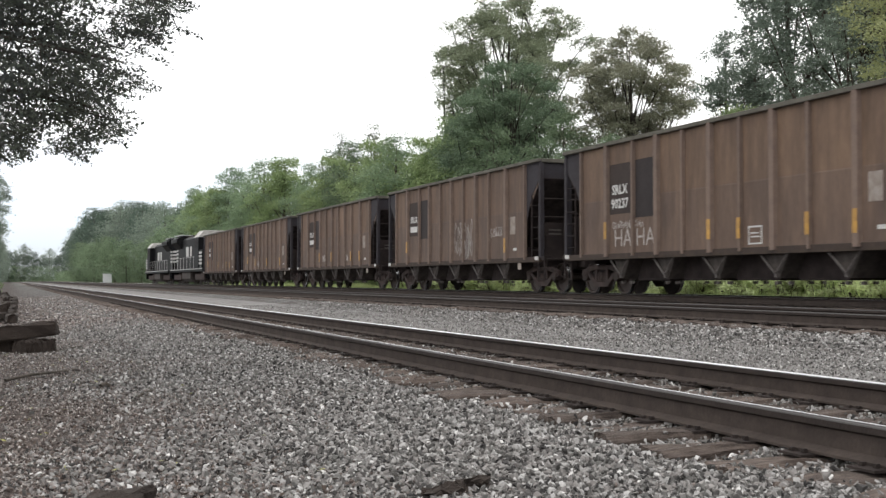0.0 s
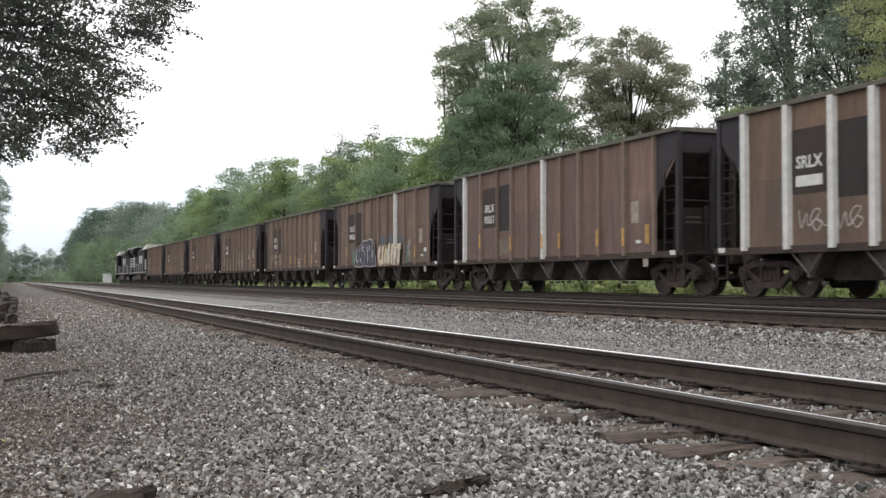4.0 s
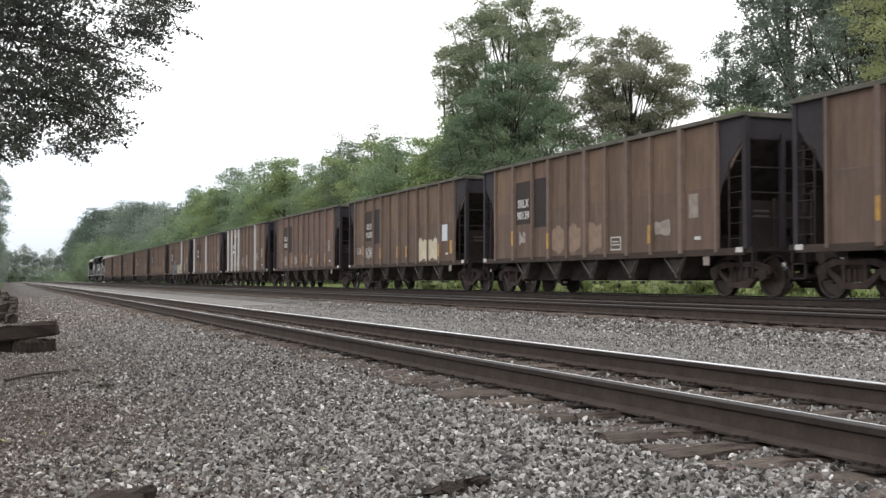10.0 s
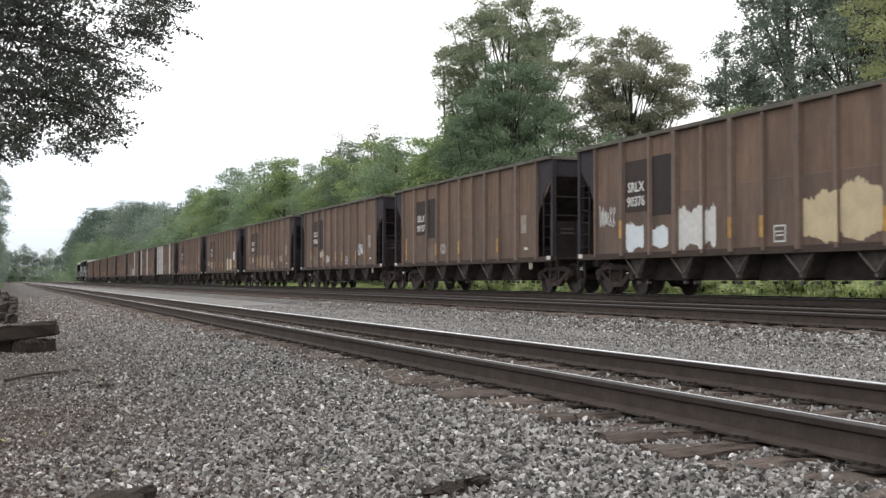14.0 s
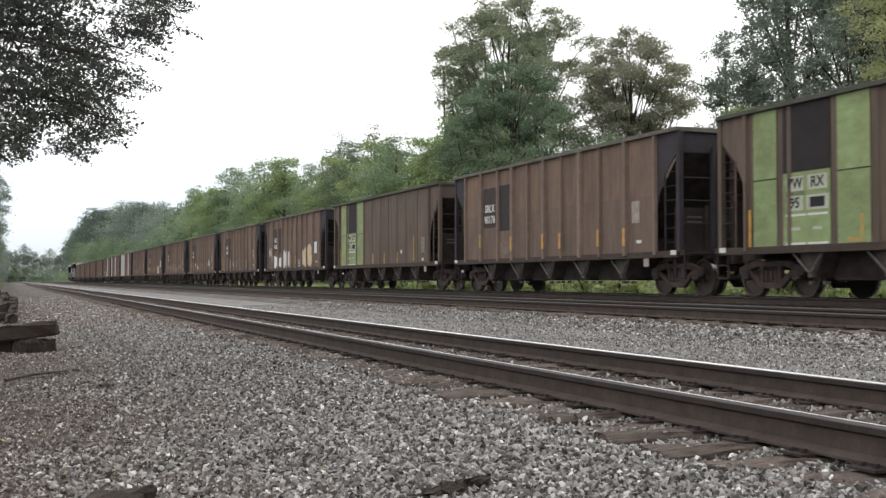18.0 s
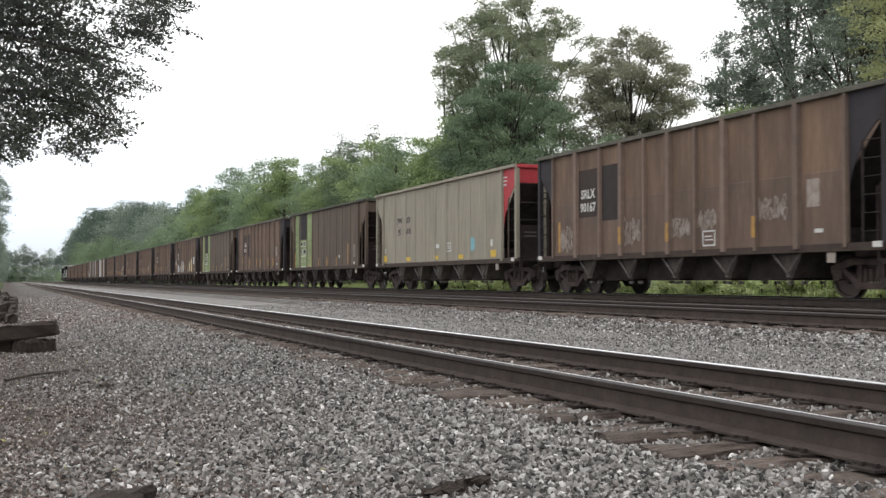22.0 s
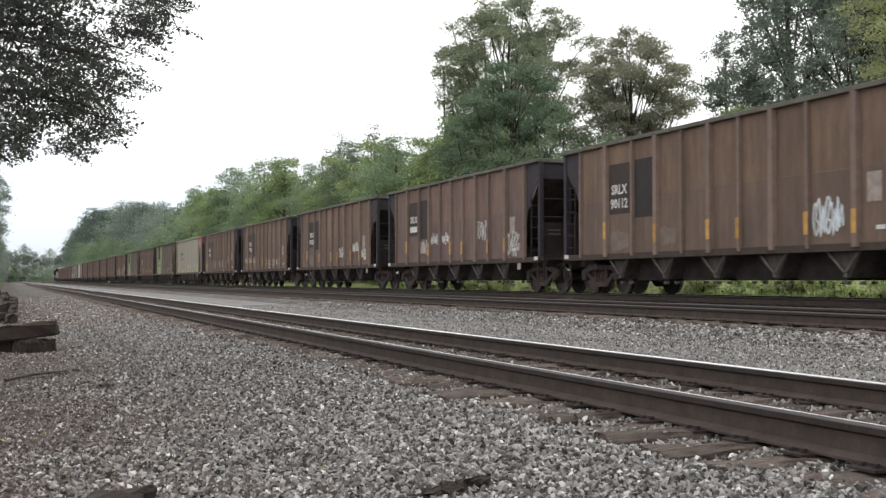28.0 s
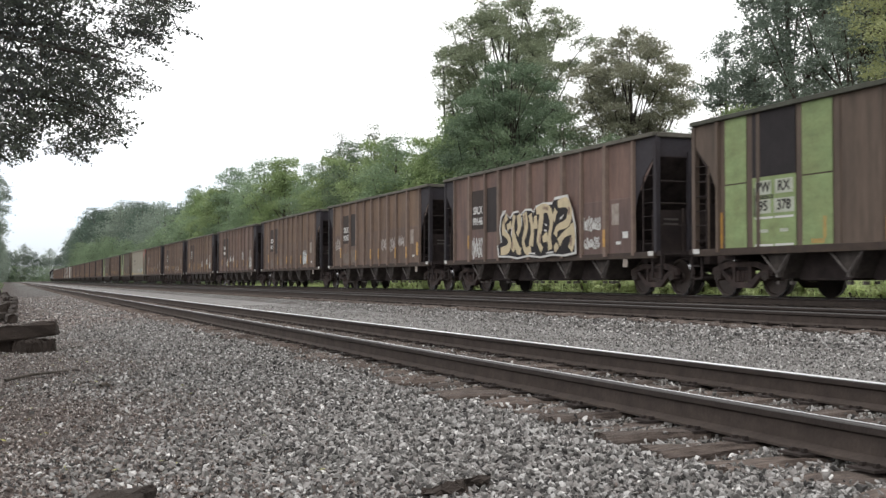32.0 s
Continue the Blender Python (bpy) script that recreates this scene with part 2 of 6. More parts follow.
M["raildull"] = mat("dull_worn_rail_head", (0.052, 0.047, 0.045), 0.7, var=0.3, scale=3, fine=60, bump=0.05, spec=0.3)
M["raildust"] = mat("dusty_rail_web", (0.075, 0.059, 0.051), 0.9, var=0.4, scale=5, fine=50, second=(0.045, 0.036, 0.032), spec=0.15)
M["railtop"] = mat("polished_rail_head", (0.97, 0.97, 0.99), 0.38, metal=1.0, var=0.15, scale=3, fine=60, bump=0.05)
M["tie"] = mat("weathered_creosote_wood", (0.175, 0.138, 0.117), 0.95, var=0.7, scale=7, fine=45, bump=1.0, dist=0.012, second=(0.042, 0.030, 0.025), per_object=0.3, stretch=(1, 6, 6))
M["stone"] = stone_mat("crushed_ballast", [(0.034, 0.032, 0.032), (0.096, 0.091, 0.087), (0.172, 0.167, 0.157), (0.228, 0.210, 0.200), (0.295, 0.282, 0.270), (0.38, 0.370, 0.358), (0.68, 0.66, 0.64)])
M["stone_brown"] = stone_mat("brownish_gravel", [(0.034, 0.027, 0.025), (0.090, 0.070, 0.063), (0.165, 0.133, 0.120), (0.228, 0.192, 0.174), (0.295, 0.260, 0.240), (0.40, 0.37, 0.345), (0.66, 0.63, 0.60)])
# bed tones are darkened to put the shade between loose stones into colour
M["gravel"] = gravel_mat("ballast_bed", [(0.015, 0.013, 0.012), (0.06, 0.055, 0.052), (0.13, 0.122, 0.116), (0.26, 0.25, 0.24)], 26, (0.075, 0.060, 0.052), 0.4, litter=(0.058, 0.045, 0.039))
M["bark"] = mat("grey_brown_bark", (0.105, 0.088, 0.072), 0.95, var=0.5, scale=4, fine=20, bump=0.8, dist=0.03, stretch=(1, 1, 0.3))
M["leaf_a"] = leaf_mat("mid_green_leaf", (0.278, 0.360, 0.215), (0.139, 0.197, 0.125))
M["leaf_b"] = leaf_mat("light_green_leaf", (0.389, 0.476, 0.232), (0.220, 0.302, 0.145))
M["leaf_c"] = leaf_mat("dark_green_leaf", (0.265, 0.318, 0.253), (0.142, 0.178, 0.145))
M["leaf_d"] = leaf_mat("olive_leaf", (0.299, 0.329, 0.213), (0.159, 0.189, 0.132))
M["grass"] = leaf_mat("grass_blade", (0.56, 0.62, 0.30), (0.37, 0.45, 0.20), 0.5)
M["weed"] = leaf_mat("weed_leaf", (0.68, 0.72, 0.43), (0.46, 0.55, 0.27), 0.5)
# the overhanging crown's shade is put into this dark bluish leaf colour
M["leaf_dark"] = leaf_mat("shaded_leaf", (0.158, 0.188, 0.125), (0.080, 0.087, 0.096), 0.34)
# distance haze over the far woods is put into this bluish leaf colour
M["leaf_hill"] = leaf_mat("hazy_bluish_leaf", (0.130, 0.176, 0.130), (0.069, 0.099, 0.086))
M["leaf_g"] = leaf_mat("deep_green_leaf", (0.298, 0.394, 0.251), (0.160, 0.226, 0.152))
M["leaf_f"] = leaf_mat("yellowing_leaf", (0.34, 0.36, 0.18), (0.22, 0.24, 0.12))
M["bark_dark"] = mat("dark_wet_bark", (0.065, 0.055, 0.047), 0.95, var=0.4, scale=4, fine=20, bump=0.6, dist=0.02)
M["ground"] = mat("soil_and_litter", (0.12, 0.10, 0.07), 0.95, var=0.4, scale=0.7, fine=12, bump=0.6, dist=0.03, second=(0.07, 0.09, 0.035))
M["wood_log"] = mat("old_dark_timber", (0.056, 0.042, 0.034), 0.95, var=0.5, scale=3, fine=30, bump=0.9, dist=0.02, second=(0.03, 0.022, 0.018), stretch=(1, 5, 5))
M["cabinet"] = mat("grey_cabinet_paint", (0.66, 0.67, 0.68), 0.5, var=0.1, scale=3, fine=14, bump=0.02)


# ---- mesh helpers ----
def raw(name, verts, faces, material, smooth=False):
    me = bpy.data.meshes.new(name)
    me.from_pydata([tuple(v) for v in verts], [], [tuple(f) for f in faces])
    me.materials.append(material)
    if smooth:
        me.polygons.foreach_set("use_smooth", [True] * len(me.polygons))
    me.update()
    return me


def fast(name, verts, faces, material):
    """A mesh from numpy arrays of equal-sided faces."""
    me = bpy.data.meshes.new(name)
    k = faces.shape[1]
    me.vertices.add(len(verts)); me.vertices.foreach_set("co", verts.astype(np.float32).ravel())
    me.loops.add(faces.size); me.loops.foreach_set("vertex_index", faces.astype(np.int32).ravel())
    me.polygons.add(len(faces)); me.polygons.foreach_set("loop_start", np.arange(0, faces.size, k, dtype=np.int32))
    me.update(calc_edges=True)
    me.shade_flat()
    me.materials.append(material)
    return me


BOX_F = [(0, 1, 3, 2), (4, 6, 7, 5), (0, 4, 5, 1), (2, 3, 7, 6), (0, 2, 6, 4), (1, 5, 7, 3)]


class Shape:
    """Collects solids into one mesh."""
    def __init__(self):
        self.bm = bmesh.new()

    def box(self, x0, x1, y0, y1, z0, z1):
        v = [self.bm.verts.new((x, y, z)) for x in (x0, x1) for y in (y0, y1) for z in (z0, z1)]
        for f in BOX_F:
            self.bm.faces.new([v[i] for i in f])
        return self

    def prism(self, points, axis, a, b):
        """A flat outline drawn out along an axis from a to b. The outline's two coordinates are the other axes in order."""
        def at(p, w):
            c = list(p); c.insert(axis, w)
            return c
        lo = [self.bm.verts.new(at(p, a)) for p in points]
        hi = [self.bm.verts.new(at(p, b)) for p in points]
        k = len(points)
        self.bm.faces.new(lo); self.bm.faces.new(hi[::-1])
        for i in range(k):
            self.bm.faces.new((lo[i], hi[i], hi[(i + 1) % k], lo[(i + 1) % k]))
        return self

    def hexa(self, bottom, top):
        """A solid between two four-cornered faces."""
        lo = [self.bm.verts.new(p) for p in bottom]; hi = [self.bm.verts.new(p) for p in top]
        self.bm.faces.new(lo); self.bm.faces.new(hi[::-1])
        for i in range(4):
            self.bm.faces.new((lo[i], hi[i], hi[(i + 1) % 4], lo[(i + 1) % 4]))
        return self

    def lathe(self, profile, axis=0, seg=24, centre=(0, 0, 0)):
        """A closed outline of (along, radius) turned round an axis."""
        rings = []
        for i in range(seg):
            a = 2 * math.pi * i / seg
            ring = []
            for w, r in profile:
                c = [r * math.cos(a), r * math.sin(a)]; c.insert(axis, w)
                ring.append(self.bm.verts.new([c[j] + centre[j] for j in range(3)]))
            rings.append(ring)
        for i in range(seg):
            p, q = rings[i], rings[(i + 1) % seg]
            for j in range(len(profile) - 1):
                self.bm.faces.new((p[j], p[j + 1], q[j + 1], q[j]))
        self.bm.faces.new([r[0] for r in rings]); self.bm.faces.new([r[-1] for r in rings][::-1])
        return self

    def rod(self, p, q, r, seg=6):
        p, q = Vector(p), Vector(q)
        turn = (q - p).to_track_quat("Z", "Y").to_matrix()
        a, b = [], []
        for i in range(seg):
            o = turn @ Vector((r * math.cos(2 * math.pi * i / seg), r * math.sin(2 * math.pi * i / seg), 0))
            a.append(self.bm.verts.new(p + o)); b.append(self.bm.verts.new(q + o))
        self.bm.faces.new(a[::-1]); self.bm.faces.new(b)
        for i in range(seg):
            self.bm.faces.new((a[i], a[(i + 1) % seg], b[(i + 1) % seg], b[i]))
        return self

    def mesh(self, name, material, bevel=0.0):
        bmesh.ops.recalc_face_normals(self.bm, faces=self.bm.faces)
        if bevel:
            bmesh.ops.bevel(self.bm, geom=[e for e in self.bm.edges if e.calc_face_angle(0) > 0.5], offset=bevel, segments=1, affect="EDGES", clamp_overlap=True)
        me = bpy.data.meshes.new(name)
        self.bm.to_mesh(me); self.bm.free()
        me.materials.append(material)
        return me


def piece(name, me, parent, at=None, label=""):
    """One mesh object under a thing or a part."""
    ob = new(name, me)
    ob.parent = parent
    if at is not None:
        ob.matrix_basis = at
    if label:
        ob["label"] = label
    return ob


def thing(name, label, category, group="", at=None):
    ob = new(name)
    ob.empty_display_size = 0.2
    if at is not None:
        ob.matrix_basis = at
    return tagged(ob, label, category, group)


def moved(x=0, y=0, z=0, rz=0):
    return pose(x, y, z, 0, 0, rz)

# ---- plan: tracks run along +Y, metres across ----
NEAR_X, MID_X, FAR_X = 4.35, 10.25, 16.55      # track centres
NEAR_Z, MID_Z, FAR_Z = 0.36, 0.60, 0.63        # rail tops
PROFILE = [(-400, 6.0), (-60, 1.5), (-20, 0.5), (-6, 0.3), (-2.5, 0.18), (-0.5, 0.06), (1.0, 0.03), (2.2, 0.06), (2.7, 0.125), (3.0, 0.138), (3.2, 0.140), (3.4, 0.158), (3.6, 0.170), (3.85, 0.150), (4.35, 0.142), (4.85, 0.150), (5.1, 0.168), (5.3, 0.150), (5.6, 0.110),
           (5.9, 0.22), (6.4, 0.27), (8.0, 0.27), (8.7, 0.355), (8.95, 0.365), (9.2, 0.388), (11.5, 0.388), (12.6, 0.40), (15.0, 0.44), (18.0, 0.44), (19.0, 0.30),
           (21.0, 0.35), (26, 0.8), (45, 2.5), (120, 5.0), (500, 12.0)]


def ground_z(x):
    return float(np.interp(x, [p[0] for p in PROFILE], [p[1] for p in PROFILE]))


def uneven(x, y):
    """Low bumps of the loose ground beside the tracks."""
    heap = 0.62 * max(0.0, 1 - abs(x + 1.7) / 1.7) * max(0.0, 1 - abs(y - 43) / 15) if -3.4 < x < 0 else 0.0
    if -6 < x < 8.6 and y < 60 and not 2.9 < x < 5.8:
        return heap + 0.030 * noise.noise((x * 0.7, y * 0.5, 3.0)) + 0.010 * noise.noise((x * 2.0, y * 2.0, 7.0))
    if 2.9 < x < 5.8 and y < 32:
        # hollows in the dust and stones between the ties
        return 0.034 * noise.noise((x * 4.0, y * 4.0, 5.0)) - 0.012
    return 0.0


def build_ground():
    xs = sorted(set([p[0] for p in PROFILE] + [x * 0.25 for x in range(-12, 84)] + [2.9 + 0.075 * i for i in range(39)]))
    ys = [-300, -100, -40, -15] + [y * 0.5 for y in range(-10, 8)] + [4 + y * 0.1 for y in range(140)] + [18 + y * 0.25 for y in range(48)] + [y for y in range(30, 120, 3)] + [120, 150, 200, 300, 450, 700, 1200, 3500]
    verts = []
    for y in ys:
        for x in xs:
            verts.append((x, y, ground_z(x) + uneven(x, y)))
    n = len(xs)
    faces = [(j * n + i, j * n + i + 1, (j + 1) * n + i + 1, (j + 1) * n + i) for j in range(len(ys) - 1) for i in range(n - 1)]
    me = raw("ground", verts, faces, M["gravel"], smooth=True)
    me.materials.append(M["ground"])
    me.materials.append(M["road"])
    me.materials.append(M["trackbed"])
    for p in me.polygons:
        x = p.center.x
        p.material_index = 1 if (x > 19.2 or x < -3.2) else 2 if 5.9 < x < 8.05 else 3 if 3.12 < x < 5.5 else 0
    return tagged(new("ground", me), "grey crushed stone ballast and gravel beside the tracks", "ground", kind="structure")


M["trackbed"] = gravel_mat("dusty_trackbed", [(0.058, 0.047, 0.040), (0.150, 0.124, 0.107), (0.227, 0.195, 0.172), (0.351, 0.319, 0.293)], 34, (0.215, 0.172, 0.143), 0.7)
M["road"] = gravel_mat("fine_gravel_road", [(0.08, 0.075, 0.07), (0.17, 0.162, 0.155), (0.29, 0.28, 0.27)], 40, (0.22, 0.21, 0.2), 0.6)
build_ground()

RAIL = [(-0.075, 0), (0.075, 0), (0.075, 0.012), (0.012, 0.034), (0.010, 0.115), (0.033, 0.128), (0.035, 0.160), (0.028, 0.168),
        (-0.028, 0.168), (-0.035, 0.160), (-0.033, 0.128), (-0.010, 0.115), (-0.012, 0.034), (-0.075, 0.012)]


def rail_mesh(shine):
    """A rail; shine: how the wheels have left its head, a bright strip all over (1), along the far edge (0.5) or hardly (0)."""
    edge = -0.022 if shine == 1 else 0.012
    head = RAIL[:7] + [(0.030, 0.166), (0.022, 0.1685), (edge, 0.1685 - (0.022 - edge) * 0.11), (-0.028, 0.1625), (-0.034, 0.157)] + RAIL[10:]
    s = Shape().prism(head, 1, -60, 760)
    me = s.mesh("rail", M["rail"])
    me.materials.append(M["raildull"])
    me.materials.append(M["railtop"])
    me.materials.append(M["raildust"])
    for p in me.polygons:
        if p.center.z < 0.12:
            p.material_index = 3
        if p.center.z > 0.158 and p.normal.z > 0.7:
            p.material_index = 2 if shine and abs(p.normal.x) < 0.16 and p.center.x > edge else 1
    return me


def worn(me_shape, seed, amount):
    rnd = random.Random(seed)
    for v in me_shape.bm.verts:
        v.co += Vector([rnd.uniform(-amount, amount) for _ in range(3)])
    return me_shape


def beam(length, w, h, seed, rough, material, rings=9):
    """A weathered squared timber along X, its top worn and its corners rounded, resting at z = 0."""
    rnd = random.Random(seed)
    s, last = Shape(), None
    c = 0.14 * min(w, h)
    outline = [(-w / 2, c), (-w / 2 + c, 0), (w / 2 - c, 0), (w / 2, c), (w / 2, h - c), (w / 2 - c, h), (0, h), (-w / 2 + c, h), (-w / 2, h - c)]
    for i in range(rings):
        x = -length / 2 + length * i / (rings - 1)
        shrink = 0.93 if i in (0, rings - 1) else 1.0
        ring = [s.bm.verts.new((x + rnd.uniform(-rough, rough) * 1.5, y * shrink + rnd.uniform(-rough, rough), z * (shrink if z > h / 2 else 1) + rnd.uniform(-rough, rough) * (z > h / 2))) for y, z in outline]
        if last:
            for j in range(len(ring)):
                s.bm.faces.new((last[j], last[(j + 1) % len(ring)], ring[(j + 1) % len(ring)], ring[j]))
        else:
            s.bm.faces.new(ring)
        last = ring
    s.bm.faces.new(last[::-1])
    return s.mesh("tie", material)


def tie_meshes():
    out = []
    for k in range(8):
        me = beam(2.6, 0.228, 0.175, k, 0.013, M["tie"], 13)
        me.transform(Matrix.Translation((0, 0, -0.172)))
        out.append(me)
    return out


TIES = tie_meshes()
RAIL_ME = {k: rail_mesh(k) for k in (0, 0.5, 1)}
PLATE = Shape().box(-0.15, 0.15, -0.085, 0.085, 0, 0.012).box(-0.110, -0.088, -0.055, -0.033, 0.014, 0.034).box(0.088, 0.110, 0.033, 0.055, 0.014, 0.034) \
    .box(-0.110, -0.088, 0.033, 0.055, 0.014, 0.03).mesh("tie_plate", M["rail"])


def build_track(label, cx, top, y0, count, step, phase, shine):
    """Rails on plates on wooden ties; the nearest ties are pieces, the rest one part."""
    tr = thing("railway_track", label, "railway track", "parallel railway tracks", moved(cx, 0, top - 0.182))
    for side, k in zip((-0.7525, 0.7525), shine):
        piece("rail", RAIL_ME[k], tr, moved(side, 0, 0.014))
    rnd = random.Random(int(cx * 10))
    for i in range(count):
        y = y0 + phase + i * step + rnd.uniform(-0.03, 0.03)
        piece("tie", TIES[rnd.randrange(8)], tr, pose(rnd.uniform(-0.12, 0.12), y, rnd.uniform(-0.014, 0.0), 0, rnd.uniform(-0.5, 0.5), rnd.uniform(-2.2, 2.2)))
        for side in (-0.7525, 0.7525):
            piece("tie_plate", PLATE, tr, moved(side, y, 0))
    s = Shape()
    for j in list(range(420)) + list(range(-count - 1, -count - 121, -1)):
        y = y0 + phase + (count + j) * step
        s.box(-1.3, 1.3, y - 0.11, y + 0.11, -0.15, -0.005)
    tagged(piece("tie_rest", s.mesh("tie_rest", M["tie"]), tr), kind="stuff")
    return tr


build_track("near siding of brown steel rails on weathered wooden ties", NEAR_X, NEAR_Z, 2.0, 90, 0.455, 0.12, (0.5, 1))
build_track("main track of steel rails on ties in grey ballast", MID_X, MID_Z, 6.0, 70, 0.5, 0.0, (0, 0))
build_track("farther main track carrying the coal train", FAR_X, FAR_Z, 10.0, 50, 0.5, 0.0, (1, 1))


# ---- ballast stones ----
def stone_templates(count, seed):
    rng = np.random.RandomState(seed)
    out = []
    for _ in range(count):
        bm = bmesh.new()
        for p in rng.normal(size=(8, 3)):
            p = p / np.linalg.norm(p) * rng.uniform(0.75, 1.15)
            bm.verts.new(p * np.array([1.0, rng.uniform(0.6, 0.95), rng.uniform(0.45, 0.75)]))
        r = bmesh.ops.convex_hull(bm, input=bm.verts)
        bmesh.ops.delete(bm, geom=[v for v in bm.verts if not v.link_faces], context="VERTS")
        bmesh.ops.triangulate(bm, faces=bm.faces)
        bm.verts.index_update()
        out.append((np.array([v.co[:] for v in bm.verts]), np.array([[v.index for v in f.verts] for f in bm.faces])))
        bm.free()
    return out


STONES = stone_templates(24, 5)


def scatter_stones(name, label, places, sizes, material, seed):
    """One mesh of many loose angular stones."""
    rng = np.random.RandomState(seed)
    n = len(places)
    kind = rng.randint(0, len(STONES), n)
    V, Fc, base = [], [], 0
    for k, (tv, tf) in enumerate(STONES):
        pick = np.where(kind == k)[0]
        m = len(pick)
        if not m:
            continue
        q = rng.normal(size=(m, 4)) * np.array([1.0, 0.62, 0.62, 1.0]); q /= np.linalg.norm(q, axis=1)[:, None]
        w, x, y, z = q.T
        R = np.stack([1 - 2 * (y * y + z * z), 2 * (x * y - z * w), 2 * (x * z + y * w), 2 * (x * y + z * w), 1 - 2 * (x * x + z * z), 2 * (y * z - x * w),
                      2 * (x * z - y * w), 2 * (y * z + x * w), 1 - 2 * (x * x + y * y)], 1).reshape(m, 3, 3)
        v = np.einsum("mij,vj->mvi", R, tv) * sizes[pick][:, None, None] + places[pick][:, None, :]
        f = tf[None] + (np.arange(m) * len(tv))[:, None, None] + base
        V.append(v.reshape(-1, 3)); Fc.append(f.reshape(-1, 3)); base += m * len(tv)
    me = fast(name, np.concatenate(V), np.concatenate(Fc), material)
    return tagged(new(name, me), label, "gravel", kind="stuff")


def stone_places(n, xr, depth, seed, lift=0.0, keep=None):
    """Random places on the ground, denser near the standpoint, within the wedge that it overlooks."""
    rng = np.random.RandomState(seed)
    pts = []
    while len(pts) < n:
        d = rng.uniform(depth[0] ** 0.5, depth[1] ** 0.5, 4 * n) ** 2
        a = rng.uniform(radians(-4), radians(46), 4 * n)
        x, y = d * np.sin(a), d * np.cos(a)
        ok = (x > xr[0]) & (x < xr[1])
        if keep is not None:
            ok &= keep(x, y)
        pts.extend(zip(x[ok], y[ok]))
    pts = np.array(pts[:n])
    xs, zs = [p[0] for p in PROFILE], [p[1] for p in PROFILE]
    return np.column_stack([pts, np.interp(pts[:, 0], xs, zs) + lift + np.array([uneven(x, y) for x, y in pts])])


def lay_ballast():
    rng = np.random.RandomState(3)
    p = stone_places(95000, (-1.8, 3.12), (3.3, 26), 11, 0.008)
    p[:, 2] += rng.uniform(-0.016, 0.012, len(p))
    # grey crushed stone near the siding thins out into brownish small gravel
    mix = np.clip((p[:, 0] - 0.45 + 0.5 * np.sin(p[:, 1] * 1.3) + rng.normal(size=len(p)) * 0.5) / 1.5, 0, 1)
    grey = rng.uniform(size=len(p)) < mix
    size = rng.uniform(0.008, 0.018, len(p)) + grey * rng.uniform(0.002, 0.014, len(p))
    size[~grey] *= 0.85
    scatter_stones("shoulder_ballast", "loose grey angular ballast stones on the track shoulder", p[grey], size[grey], M["stone"], 1)
    scatter_stones("path_gravel", "small brownish gravel mixed with leaf litter", p[~grey], size[~grey], M["stone_brown"], 2)
    tie_ph = lambda x, y: np.abs(((y - 2.12) / 0.455 + 0.5) % 1 - 0.5) > 0.27
    p = np.concatenate([stone_places(5200, (3.0, 3.7), (4.2, 30), 13, 0.004, tie_ph), stone_places(7500, (3.7, 5.0), (4.2, 30), 24, 0.012, tie_ph), stone_places(1600, (5.0, 5.55), (5, 30), 25, 0.004),
                        stone_places(150, (3.0, 3.3), (4.2, 20), 16, 0.045), stone_places(900, (3.82, 4.9), (6, 30), 18, 0.045), stone_places(420, (2.95, 3.2), (10, 30), 20, 0.045)])
    p[:, 2] += rng.uniform(-0.010, 0.012, len(p))
    scatter_stones("crib_ballast", "grey ballast stones between the ties of the siding", p, rng.uniform(0.010, 0.028, len(p)), M["stone"], 3)
    p = stone_places(40000, (5.45, 9.15), (7.5, 34), 14, 0.0)
    p[:, 2] += rng.uniform(-0.008, 0.015, len(p))
    big = p[:, 0] > 7.9
    scatter_stones("bank_ballast", "coarse grey ballast on the bank of the main track", p[big], rng.uniform(0.016, 0.036, big.sum()), M["stone"], 4)
    scatter_stones("road_gravel", "fine pale gravel of the service road between tracks", p[~big], rng.uniform(0.008, 0.02, (~big).sum()), M["stone"], 5)
    p = stone_places(9000, (-2.2, 3.1), (24, 70), 17, 0.0)
    scatter_stones("far_gravel", "brownish gravel and litter farther along the siding", p, rng.uniform(0.02, 0.05, len(p)), M["stone_brown"], 7)
    p = stone_places(5000, (9.0, 11.6), (11, 40), 15, 0.0)
    scatter_stones("main_track_ballast", "dark ballast between the ties of the main track", p, rng.uniform(0.02, 0.04, len(p)), M["stone_brown"], 6)


lay_ballast()


